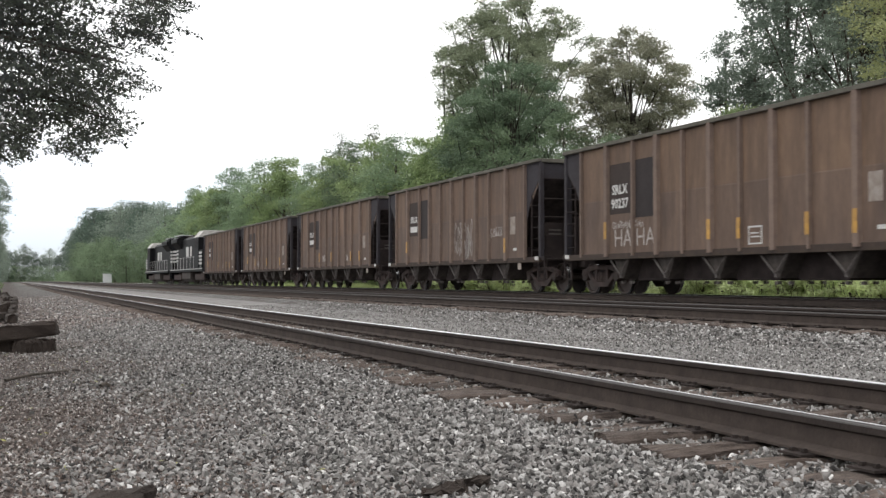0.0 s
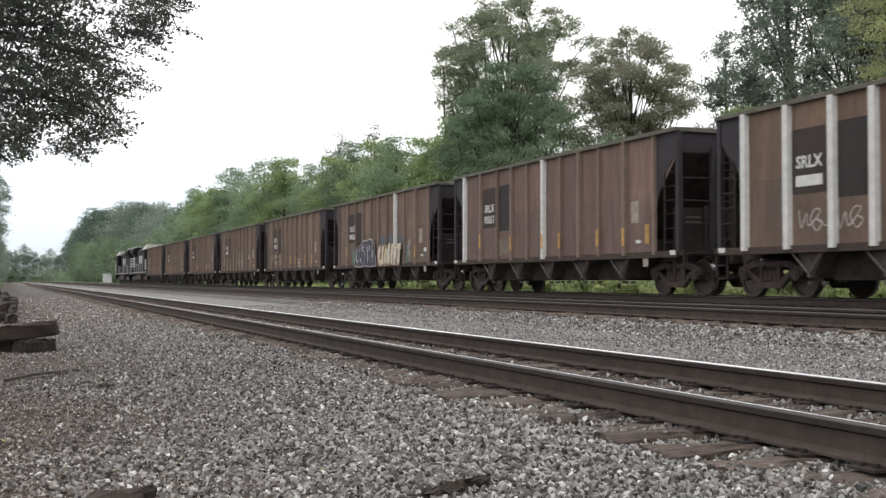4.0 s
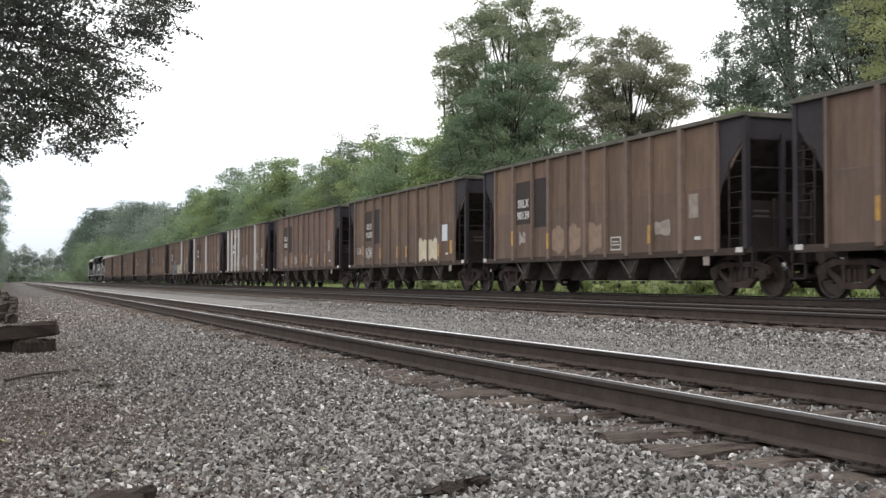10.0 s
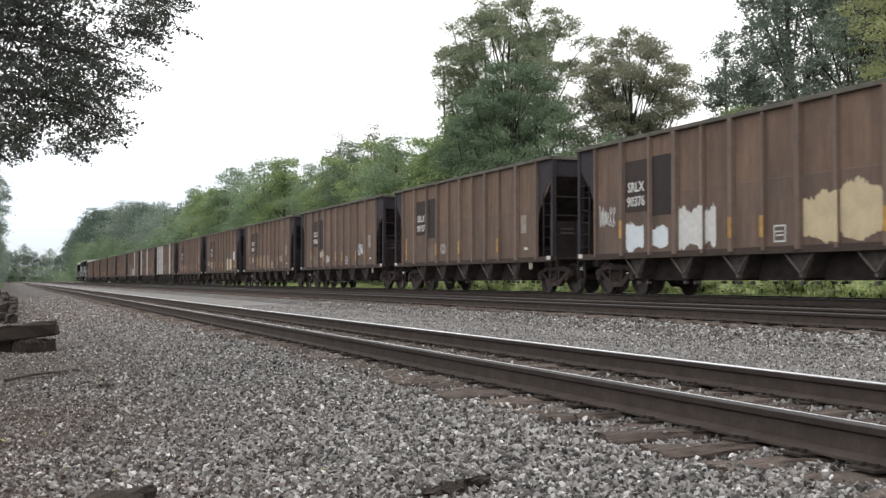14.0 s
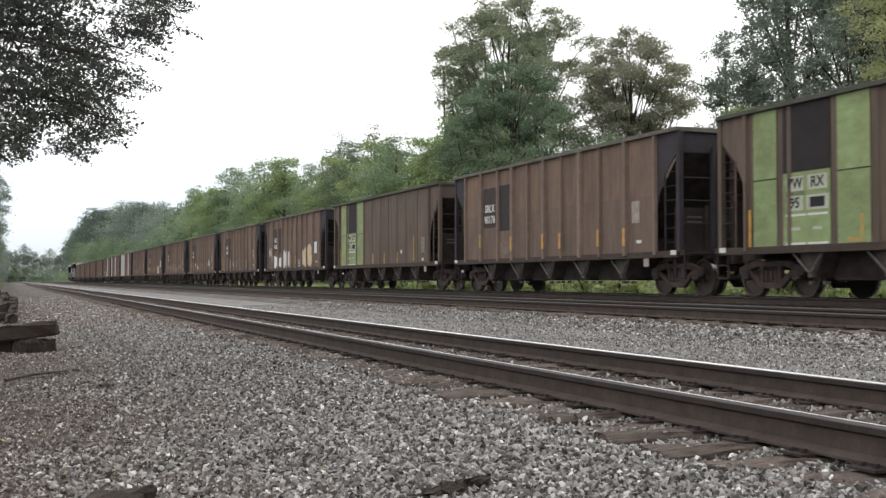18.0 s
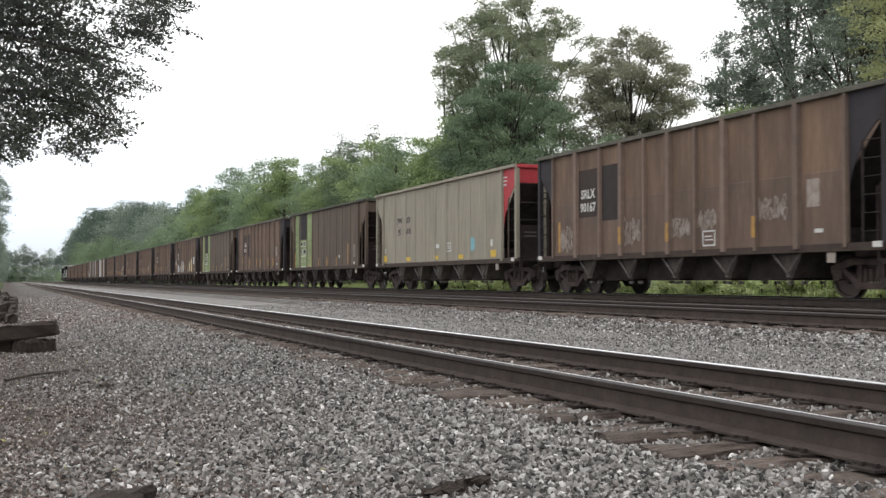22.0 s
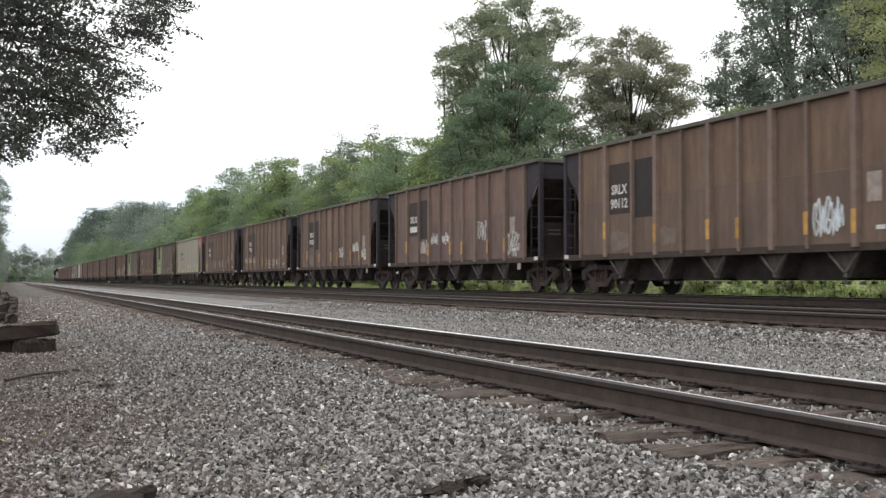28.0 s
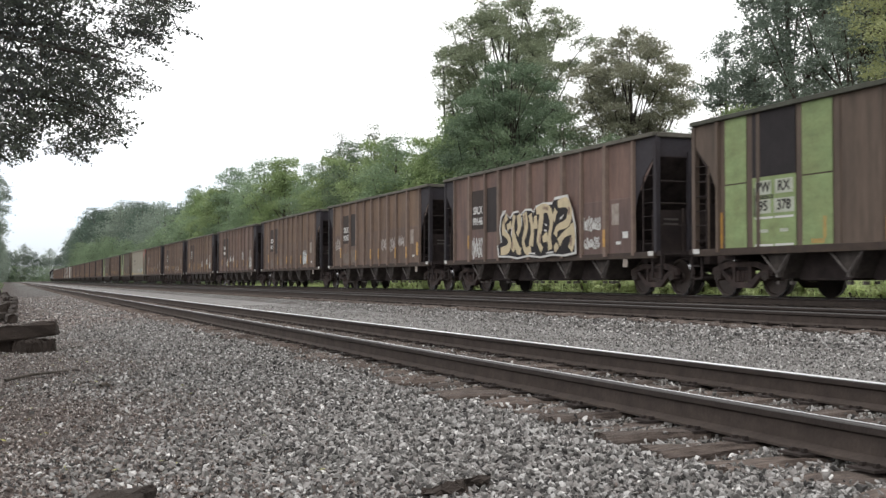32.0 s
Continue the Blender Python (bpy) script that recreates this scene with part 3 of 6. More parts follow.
def lay_litter():
    """Dead and yellowed leaves and bark chips on the gravel under the overhanging tree."""
    rng = np.random.RandomState(19)
    for name, label, n, size, colours in (("leaf_litter", "scattered brown dead leaves and chips on the gravel", 2600, 0.018, ((0.10, 0.065, 0.045), (0.05, 0.034, 0.026))),
                                          ("yellow_leaves", "few yellow-green fallen leaves on the gravel", 130, 0.022, ((0.42, 0.40, 0.12), (0.26, 0.28, 0.08)))):
        p = stone_places(n, (-1.6, 1.5), (3.4, 16), 23 + n, 0.02)
        w = size * rng.uniform(0.5, 1.3, (n, 1))
        a = rng.uniform(0, 6.28, n)
        u = np.column_stack([np.cos(a), np.sin(a), rng.normal(size=n) * 0.3]); v = np.column_stack([-np.sin(a), np.cos(a), rng.normal(size=n) * 0.3])
        P = np.stack([p - u * w, p - v * w * 0.5, p + u * w, p + v * w * 0.5], 1).reshape(-1, 3)
        tagged(new(name, fast(name, P, np.arange(4 * n).reshape(-1, 4), leaf_mat(name, colours[0], colours[1], 0.1))), label, "leaf litter", kind="stuff")


lay_litter()

# ---- the coal train ----
PITCH_M = 16.10                 # coupler to coupler
HALF_W, SILL_Z, TOP_Z = 1.60, 0.99, 4.06
POSTS = [-6.2, -4.77, -3.40, -2.27, -1.13, 0.0, 1.13, 2.27, 3.40, 4.77, 6.2]
END_Y, BAY_Y = 7.20, 6.20
SHIFT = 0.15                    # lettering is set off from the middle of its panel


def words(text, size, material, bold=0.0):
    cu = bpy.data.curves.new("lettering", "FONT")
    cu.body, cu.size, cu.align_x, cu.align_y, cu.extrude, cu.offset = text, size, "CENTER", "CENTER", 0.002, bold
    cu.resolution_u = 2
    ob = bpy.data.objects.new("lettering", cu)
    scene.collection.objects.link(ob)
    bpy.context.view_layer.update()
    me = bpy.data.meshes.new_from_object(ob.evaluated_get(bpy.context.evaluated_depsgraph_get()))
    bpy.data.objects.remove(ob); bpy.data.curves.remove(cu)
    me.name = "lettering"
    me.materials.clear(); me.materials.append(material)
    return me


def on_side(y, z, proud=0.006, lean=0.0):
    """A pose on the side that faces the service road: the text's right runs to the car's rear."""
    return Matrix(((0, 0, -1, -HALF_W - proud), (-1, 0, 0, y + SHIFT), (0, 1, 0, z), (0, 0, 0, 1))) @ pose(0, 0, 0, 0, 0, lean)


def plate_mesh(name, w, h, material, thick=0.004):
    return Shape().box(-w / 2, w / 2, -h / 2, h / 2, -thick, thick).mesh(name, material)


def wheelset_mesh():
    s = Shape()
    for side in (-1, 1):
        prof = [(0.68, 0.0), (0.68, 0.485), (0.705, 0.485), (0.712, 0.460), (0.815, 0.452), (0.815, 0.395), (0.775, 0.375), (0.765, 0.15), (0.80, 0.12), (0.82, 0.0)]
        s.lathe([(side * w, max(r, 0.001)) for w, r in prof], 0, 28)
    s.lathe([(-1.02, 0.001), (-1.02, 0.075), (1.02, 0.075), (1.02, 0.001)], 0, 12)
    for side in (-1, 1):
        s.lathe([(side * 1.0, 0.001), (side * 1.0, 0.095), (side * 1.09, 0.095), (side * 1.09, 0.001)], 0, 8)
        for a in range(3):
            c, sn = math.cos(a * 2.094), math.sin(a * 2.094)
            s.box(side * 1.09, side * 1.105, 0.055 * c - 0.014, 0.055 * c + 0.014, 0.055 * sn - 0.014, 0.055 * sn + 0.014)
    me = s.mesh("wheelset", M["wheel"])
    me.materials.append(M["tread"])
    for p in me.polygons:
        r = math.hypot(p.center.y, p.center.z)
        if 0.44 < r < 0.475 and abs(p.normal.x) < 0.5:
            p.material_index = 1
    return me


def side_frame_mesh(side):
    """A cast side frame: arch bar, drop in the middle, pedestals and springs."""
    x0, x1 = sorted((side * 0.93, side * 1.05))
    s = Shape()
    s.prism([(-1.12, 0.50), (-1.12, 0.66), (-0.60, 0.80), (0.60, 0.80), (1.12, 0.66), (1.12, 0.50), (0.95, 0.46), (0.78, 0.60), (0.45, 0.68), (-0.45, 0.68), (-0.78, 0.60), (-0.95, 0.46)], 0, x0, x1)
    s.prism([(-0.85, 0.58), (-0.72, 0.62), (-0.28, 0.34), (0.28, 0.34), (0.72, 0.62), (0.85, 0.58), (0.36, 0.20), (-0.36, 0.20)], 0, x0, x1)
    for y in (-0.30, 0.30):
        s.box(x0, x1, y - 0.06, y + 0.06, 0.33, 0.70)
    for y in (-0.16, 0.0, 0.16):
        s.lathe([(0.345, 0.001), (0.345, 0.065), (0.60, 0.065), (0.60, 0.001)], 2, 8, (side * 0.99, y, 0))
    for y in (-0.889, 0.889):
        s.box(x0 - 0.03, x1 + 0.03, y - 0.13, y + 0.13, 0.40, 0.60)
    return s.mesh("side_frame", M["truck"], 0.012)


WHEELSET = wheelset_mesh()
FRAME_L, FRAME_R = side_frame_mesh(-1), side_frame_mesh(1)
BOLSTER = Shape().box(-1.0, 1.0, -0.22, 0.22, 0.60, 0.86).mesh("bolster", M["under"], 0.02)
BRAKE_BEAM = Shape().box(-1.0, 1.0, -0.05, 0.05, 0.36, 0.48).mesh("brake_beam", M["under"], 0.02)


def build_truck(parent, y, axles=(-0.889, 0.889)):
    tr = piece("truck", BOLSTER, parent, moved(0, y, 0), "rusty two-axle cast steel truck")
    piece("side_frame", FRAME_L, tr); piece("side_frame", FRAME_R, tr)
    for a in (-0.57, 0.57):
        piece("brake_beam", BRAKE_BEAM, tr, moved(0, a, 0))
    for a in axles:
        piece("wheelset", WHEELSET, tr, moved(0, a, 0.457), "steel wheels with polished treads")
    return tr


def post_mesh(width, depth):
    s = Shape()
    s.prism([(0, -width / 2), (depth, -width * 0.36), (depth, width * 0.36), (0, width / 2)], 2, SILL_Z + 0.02, TOP_Z - 0.08)
    return s


def panel_mesh(width, material, lap, lower=None):
    """One side sheet between two posts, its lower half lapped over the upper."""
    s = Shape().prism([(-0.02, SILL_Z), (lap, SILL_Z), (lap, 2.50), (0.0, 2.53), (0.0, TOP_Z - 0.05), (-0.02, TOP_Z - 0.05)], 1, -width / 2, width / 2)
    me = s.mesh("side_panel", material)
    if lower:
        me.materials.append(lower)
        for p in me.polygons:
            p.material_index = int(p.center.z < 2.52)
    return me


def end_sheet_mesh(material, side, end):
    x0, x1 = sorted((side * HALF_W, side * (HALF_W - 0.02)))
    e = end
    pts = [(e * BAY_Y, 2.05), (e * BAY_Y, TOP_Z - 0.05), (e * END_Y, TOP_Z - 0.05), (e * END_Y, 3.62), (e * (END_Y - 0.12), 3.40), (e * (BAY_Y + 0.45), 3.0), (e * (BAY_Y + 0.16), 2.5)]
    return Shape().prism(pts, 0, x0, x1).mesh("end_side_sheet", material)


def slope_mesh(end, material):
    """The sloping end floor of the hopper."""
    e, s = end, Shape()
    s.hexa([(-HALF_W + .03, e * END_Y, 3.45), (HALF_W - .03, e * END_Y, 3.45), (HALF_W - .03, e * 5.0, 1.05), (-HALF_W + .03, e * 5.0, 1.05)],
           [(-HALF_W + .03, e * END_Y, 3.48), (HALF_W - .03, e * END_Y, 3.48), (HALF_W - .03, e * 5.0, 1.08), (-HALF_W + .03, e * 5.0, 1.08)])
    return s.mesh("end_slope", material)


def band_mesh(end, material):
    """The upright sheet across the top of the car's end."""
    e = end
    return Shape().box(-HALF_W + .03, HALF_W - .03, min(e * END_Y, e * (END_Y - .02)), max(e * END_Y, e * (END_Y - .02)), 3.45, TOP_Z - 0.06).mesh("end_sheet", material)


def end_frame_mesh(end):
    """Deck of the end platform with draft sill, steps and braces."""
    e, s = end, Shape()
    a, b = sorted((e * 5.6, e * 7.62))
    s.box(-0.32, 0.32, a, b, 0.78, 1.06)
    a, b = sorted((e * 7.22, e * 7.44))
    s.box(-HALF_W, HALF_W, a, b, 0.98, 1.10)
    for x in (-HALF_W + 0.03, HALF_W - 0.12):
        a, b = sorted((e * 6.95, e * 7.0)); s.box(x, x + 0.04, a, b, 0.40, 0.99)
        a, b = sorted((e * 7.36, e * 7.41)); s.box(x, x + 0.04, a, b, 0.40, 0.99)
        a, b = sorted((e * 6.95, e * 7.41)); s.box(x, x + 0.07, a, b, 0.40, 0.43); s.box(x, x + 0.07, a, b, 0.70, 0.73)
    return s.mesh("end_platform", M["under"])


def apron_mesh(end):
    """The low end sheet above the platform, with a square opening over the draft sill."""
    a, b = sorted((end * 6.86, end * 6.88))
    return Shape().prism([(-1.5, 1.08), (-0.28, 1.08), (-0.28, 1.55), (0.28, 1.55), (0.28, 1.08), (1.5, 1.08), (1.5, 2.15), (-1.5, 2.15)], 1, a, b).mesh("end_apron", M["end_rust"])


def coupler_mesh(end):
    e, s = end, Shape()
    a, b = sorted((e * 7.5, e * 7.9)); s.box(-0.09, 0.09, a, b, 0.80, 0.98)
    a, b = sorted((e * 7.8, e * 8.04)); s.box(-0.16, 0.14, a, b, 0.74, 1.02)
    s.rod((0.25, e * 7.6, 0.85), (0.12, e * 8.0, 0.42), 0.03)
    return s.mesh("coupler", M["truck"], 0.02)


def bay_mesh(material):
    """The side of a hopper partition: a sheet that narrows from the sill to the gate."""
    s = Shape()
    s.hexa([(-1.44, -0.05, 0.42), (1.44, -0.05, 0.42), (1.44, 0.05, 0.42), (-1.44, 0.05, 0.42)], [(-1.48, -0.46, 1.0), (1.48, -0.46, 1.0), (1.48, 0.46, 1.0), (-1.48, 0.46, 1.0)])
    return s.mesh("hopper_partition", material, 0.01)


def door_mesh():
    """The hopper between two partitions, wider at its door; its shade is put into a dark colour."""
    s = Shape().prism([(-0.88, 0.42), (0.88, 0.42), (0.60, 1.0), (-0.60, 1.0)], 0, -1.10, 1.10).box(-1.15, 1.15, -0.76, 0.76, 0.375, 0.425)
    return s.mesh("discharge_door", M["under"], 0.01)


def strut_mesh(side):
    """V of two bars before the partition, with the gate's hinge lugs below."""
    s = Shape()
    x = side * 1.55
    s.rod((x, -0.47, 0.95), (side * 1.51, -0.02, 0.53), 0.026)
    s.rod((x, 0.47, 0.95), (side * 1.51, 0.02, 0.53), 0.026)
    s.box(side * 1.46 - 0.05, side * 1.46 + 0.05, -0.04, 0.04, 0.44, 0.55)
    for y in (-0.26, 0.18):
        s.box(side * 1.3 - 0.05, side * 1.3 + 0.05, y - 0.045, y + 0.045, 0.29, 0.36)
    return s.mesh("gate_strut", M["strut"])


def ridge_mesh():
    """The dark ridges between outlets and the centre sill."""
    s = Shape().box(-0.35, 0.35, -7.2, 7.2, 0.72, 1.0)
    for y in (-5.3, -3.2, -1.06, 1.06, 3.2, 5.3):
        s.prism([(y - 0.5, 1.0), (y + 0.5, 1.0), (y, 1.5)], 0, -1.45, 1.45)
    for y in (-6.2, 6.2):
        s.box(-1.3, 1.3, y - 0.16, y + 0.16, 0.84, 1.0)
    return s.mesh("centre_sill", M["under"])


M["patch_soft"] = mat("dark_number_panel", (0.054, 0.041, 0.037), 0.75, spec=0.2, var=0.35, scale=1.5, fine=14, bump=0.1)
M["panel_grey"] = mat("dark_grey_painted_panel", (0.042, 0.035, 0.035), 0.75, spec=0.2, var=0.35, scale=1.5, fine=14, bump=0.1)
# the shadow line below the side sheets is put into the sill's colour
M["sill"] = mat("shaded_rusty_sill", (0.060, 0.040, 0.030), 0.85, var=0.4, scale=3, fine=20, second=(0.03, 0.021, 0.017))
PARTS = {
    "wide": {k: post_mesh(0.21, 0.10).mesh("side_post", M[m]) for k, m in (("brown", "post_brown"), ("green", "grimebrown"), ("tan", "tan"))},
    "slim": {k: post_mesh(0.11, 0.085).mesh("side_post", M[m]) for k, m in (("brown", "post_brown"), ("green", "grimebrown"), ("tan", "tan"))},
    "rib": {k: post_mesh(0.16, 0.028).mesh("side_rib", M[m]) for k, m in (("brown", "rust_brown"), ("green", "grimebrown"), ("tan", "tan"))},
    "white_wide": post_mesh(0.22, 0.105).mesh("side_post", M["white"]),
    "coupler": [coupler_mesh(1), coupler_mesh(-1)],
    "platform": [end_frame_mesh(1), end_frame_mesh(-1)],
    "apron": [apron_mesh(1), apron_mesh(-1)],
    "stiffener": Shape().box(-0.03, 0.03, -0.038, 0.038, 1.10, 2.2).mesh("stiffener", M["end_rust"]),
    "tank": Shape().lathe([(-0.5, 0.001), (-0.5, 0.15), (-0.45, 0.20), (0.45, 0.20), (0.5, 0.15), (0.5, 0.001)], 0, 12, (0, 0, 1.45)).mesh("brake_reservoir", M["under"]),
    "lever": Shape().rod((-0.4, 0, 1.02), (0.4, 0, 1.02), 0.014, 5).rod((-0.4, 0, 1.02), (-0.4, 0.05, 0.78), 0.014, 5).mesh("cut_lever", M["end_rust"]),
    "bay": bay_mesh(M["gate"]), "bay_tan": bay_mesh(M["gate_tan"]), "door": door_mesh(), "strut": [strut_mesh(-1), strut_mesh(1)], "ridge": ridge_mesh(),
    "sill": [Shape().prism([(-HALF_W - 0.05, SILL_Z - 0.06), (-HALF_W + 0.1, SILL_Z - 0.06), (-HALF_W + 0.1, SILL_Z + 0.10), (-HALF_W - 0.05, SILL_Z + 0.10)], 1, -7.2, 7.2).mesh("side_sill", M["sill"], 0.01),
             Shape().prism([(HALF_W - 0.1, SILL_Z - 0.06), (HALF_W + 0.05, SILL_Z - 0.06), (HALF_W + 0.05, SILL_Z + 0.10), (HALF_W - 0.1, SILL_Z + 0.10)], 1, -7.2, 7.2).mesh("side_sill", M["sill"], 0.01)],
    "end_bar": plate_mesh("lettering", 0.42, 0.05, M["strut"]),
    "tack_white": plate_mesh("stencil", 0.24, 0.11, M["white"]),
    "door_tag": Shape().box(-0.12, 0.12, -0.005, 0.005, 0.12, 0.34).mesh("defect_card", M["pale"]),
}
LOOK = {
    "brown": dict(sheet="rust_brown", end="end_black", chord="rim_brown", corner="end_black"),
    "green": dict(sheet="grimebrown", end="grimebrown", chord="rim_dark", corner="grimebrown"),
    "tan": dict(sheet="tan", end="red", chord="tan", corner="tan"),
}
M["rim_brown"] = mat("mossy_grey_rim", (0.13, 0.12, 0.10), 0.85, var=0.4, scale=2, fine=20, second=(0.07, 0.065, 0.052))
M["rim_dark"] = mat("dark_mossy_rim", (0.075, 0.078, 0.06), 0.85, var=0.4, scale=2, fine=20, second=(0.045, 0.045, 0.035))


def hopper_model(kind, label):
    """A four-bay open-top hopper car, its near side to -X, front to +Y, origin on the rail tops."""
    c, sheets = LOOK[kind], {}
    car = thing("hopper_car", label, "hopper car", "cars of the coal train")
    for i, side in enumerate((-1, 1)):
        for a, b in zip(POSTS[:-1], POSTS[1:]):
            w = round(b - a, 2)
            if w not in sheets:
                sheets[w] = panel_mesh(w, M[c["sheet"]], 0.006 if kind == "brown" else 0.001, M["rust_brown_low"] if kind == "brown" else None)
            piece("side_panel", sheets[w], car, moved(side * HALF_W, (a + b) / 2, 0, 180 if side < 0 else 0))
        for end in (1, -1):
            piece("end_side_sheet", end_sheet_mesh(M[c["end"] if (kind != "tan" or end < 0) else "tan"], side, end), car, None, "dark end sheet above the slope floor" if kind == "brown" else "")
        piece("side_sill", PARTS["sill"][i], car)
        for y in POSTS:
            wide = abs(y) in (0.0, 2.27, 4.77)
            me = PARTS["rib"][kind] if kind != "brown" and abs(y) < 6 else PARTS["wide" if wide else "slim"][kind]
            ob = piece("side_post", me, car, moved(side * HALF_W, y, 0, 180 if side < 0 else 0))
        x0, x1 = sorted((side * (HALF_W - 0.06), side * (HALF_W + 0.10)))
        chord = Shape().prism([(x0, TOP_Z - 0.10), (x1, TOP_Z - 0.10), (x1, TOP_Z - 0.02), (x1 - 0.02 * side, TOP_Z), (x0, TOP_Z)], 1, -END_Y - 0.05, END_Y + 0.05)
        piece("top_chord", chord.mesh("top_chord", M[c["chord"]], 0.012), car)
        for end in (1, -1):
            y = end * END_Y
            piece("corner_post", Shape().box(min(side * 1.5, side * 1.63), max(side * 1.5, side * 1.63), y - 0.07, y + 0.07, 1.05, TOP_Z - 0.06).mesh("corner_post", M[c["corner"]], 0.01), car)
            piece("end_post", Shape().box(side * 0.62 - 0.05, side * 0.62 + 0.05, y - 0.06, y + 0.06, 1.05, 3.6).mesh("end_post", M[c["corner"]]), car)
            lad = Shape()
            yy = end * (BAY_Y + 0.42)
            lad.rod((side * 1.60, yy, 1.05), (side * 1.60, yy, 3.0), 0.028)
            ladder = piece("ladder", lad.mesh("ladder", M["under" if kind == "brown" else "grimebrown"]), car)
            rung = Shape().rod((side * 1.60, yy, 0), (side * 1.60, end * END_Y, 0), 0.011, 5).mesh("rung", M["under"])
            for k in range(6):
                piece("rung", rung, ladder, moved(0, 0, 1.3 + 0.34 * k))
    for i, end in enumerate((1, -1)):
        piece("end_slope", slope_mesh(end, M["under"]), car)
        piece("end_sheet", band_mesh(end, M[c["end"] if kind != "tan" or end < 0 else "tan"]), car)
        a, b = sorted((end * (END_Y - 0.06), end * (END_Y + 0.09)))
        piece("end_chord", Shape().box(-HALF_W, HALF_W, a, b, TOP_Z - 0.12, TOP_Z - 0.002).mesh("end_chord", M[c["chord"] if kind != "tan" else "red"], 0.015), car)
        rails = Shape()
        for z in (1.75, 2.3, 2.85):
            rails.rod((-1.55, end * END_Y, z), (1.55, end * END_Y, z), 0.02, 5)
        rails.rod((0, end * 7.1, 1.1), (0, end * 7.1, 3.45), 0.07)
        piece("end_brace", rails.mesh("end_brace", M["end_rust"]), car)
        piece("end_platform", PARTS["platform"][i], car)
        piece("end_apron", PARTS["apron"][i], car, None, "rusty brown lower end sheet")
        for x in (-1.4, -0.62, 0.62, 1.4):
            piece("stiffener", PARTS["stiffener"], car, moved(x, end * 6.92, 0))
        piece("brake_reservoir", PARTS["tank"], car, moved(0.55, end * 6.72, 0), "grimy brake cylinder on the end platform")
        for x in (-1.1, 1.1):
            piece("cut_lever", PARTS["lever"], car, moved(x, end * 7.46, 0))
        piece("coupler", PARTS["coupler"][i], car)
        build_truck(car, end * 6.17)
        piece("stencil", PARTS["tack_white"], car, on_side(end * 7.05 - SHIFT, 1.045, 0.06), "small white end stencil")
    for z in (1.92, 1.80):
        piece("lettering", PARTS["end_bar"], car, Matrix(((1, 0, 0, -0.95), (0, 0, -1, -6.886), (0, 1, 0, z), (0, 0, 0, 1))), "small pale writing bars on the end")
    piece("centre_sill", PARTS["ridge"], car)
    for y in (-4.3, -2.15, 0.0, 2.15, 4.3):
        piece("hopper_partition", PARTS["bay_tan" if kind == "tan" else "bay"], car, moved(0, y, 0))
        if y < 4:
            piece("discharge_door", PARTS["door"], car, moved(0, y + 1.075, 0))
        for i in (0, 1):
            piece("gate_strut", PARTS["strut"][i], car, moved(0, y, 0))
    piece("route_card", PARTS["door_tag"], car, moved(-HALF_W - 0.02, -5.75, 0.60) @ pose(0, 0, 0, 0, 0, 90), "pale square plate below the sill")
    if kind == "brown":
        piece("number_panel", Shape().box(-0.012, 0.0, 3.44, 4.66, 2.12, 3.44).mesh("number_panel", M["patch_soft"]), car, moved(-HALF_W, 0, 0), "dark brown painted panel behind the car number")
        piece("number_panel", Shape().box(-0.012, 0.0, 2.38, 3.42, 1.98, 3.46).mesh("number_panel", M["panel_grey"]), car, moved(-HALF_W, 0, 0), "dark grey painted panel")
        piece("side_post", PARTS["slim"]["brown"], car, moved(-HALF_W - 0.012, 3.40, 0, 180))
    return car


# Each car by its place behind the engines: paint, number, reflectors, marks.
def box_text(car, text, y, z, size, material="white", lean=0.0, bold=0.004, proud=0.014):
    return piece("lettering", words(text, size, M[material], bold), car, on_side(y, z, proud, lean), "white stencilled lettering")


def ribbon(shape, pts, width, lift=0.0):
    """A painted line of even thickness through the points, one connected strip."""
    last = None
    n = len(pts)
    for i, p in enumerate(pts):
        d = (Vector(pts[min(i + 1, n - 1)]) - Vector(pts[max(i - 1, 0)]))
        d = d.normalized() if d.length > 1e-6 else Vector((1, 0))
        w = width[i] if isinstance(width, list) else width
        nx, ny = -d.y * w / 2, d.x * w / 2
        z = lift + 0.00004 * i
        ring = [shape.bm.verts.new(c) for c in ((p[0] - nx, p[1] - ny, z), (p[0] + nx, p[1] + ny, z), (p[0] + nx, p[1] + ny, z + 0.003), (p[0] - nx, p[1] - ny, z + 0.003))]
        if last:
            for q in range(4):
                shape.bm.faces.new((last[q], last[(q + 1) % 4], ring[(q + 1) % 4], ring[q]))
        else:
            shape.bm.faces.new(ring[::-1])
        last = ring
    shape.bm.faces.new(last)


def smooth_line(pts, steps=6):
    """Points along a curve through the given ones."""
    out = []
    for i in range(len(pts) - 1):
        a, b, c, d = (Vector(pts[max(0, min(len(pts) - 1, i + q))]) for q in (-1, 0, 1, 2))
        for k in range(steps):
            t = k / steps
            out.append(tuple(0.5 * ((2 * b) + (c - a) * t + (2 * a - 5 * b + 4 * c - d) * t * t + (3 * b - a - 3 * c + d) * t ** 3)))
    return out + [tuple(pts[-1])]


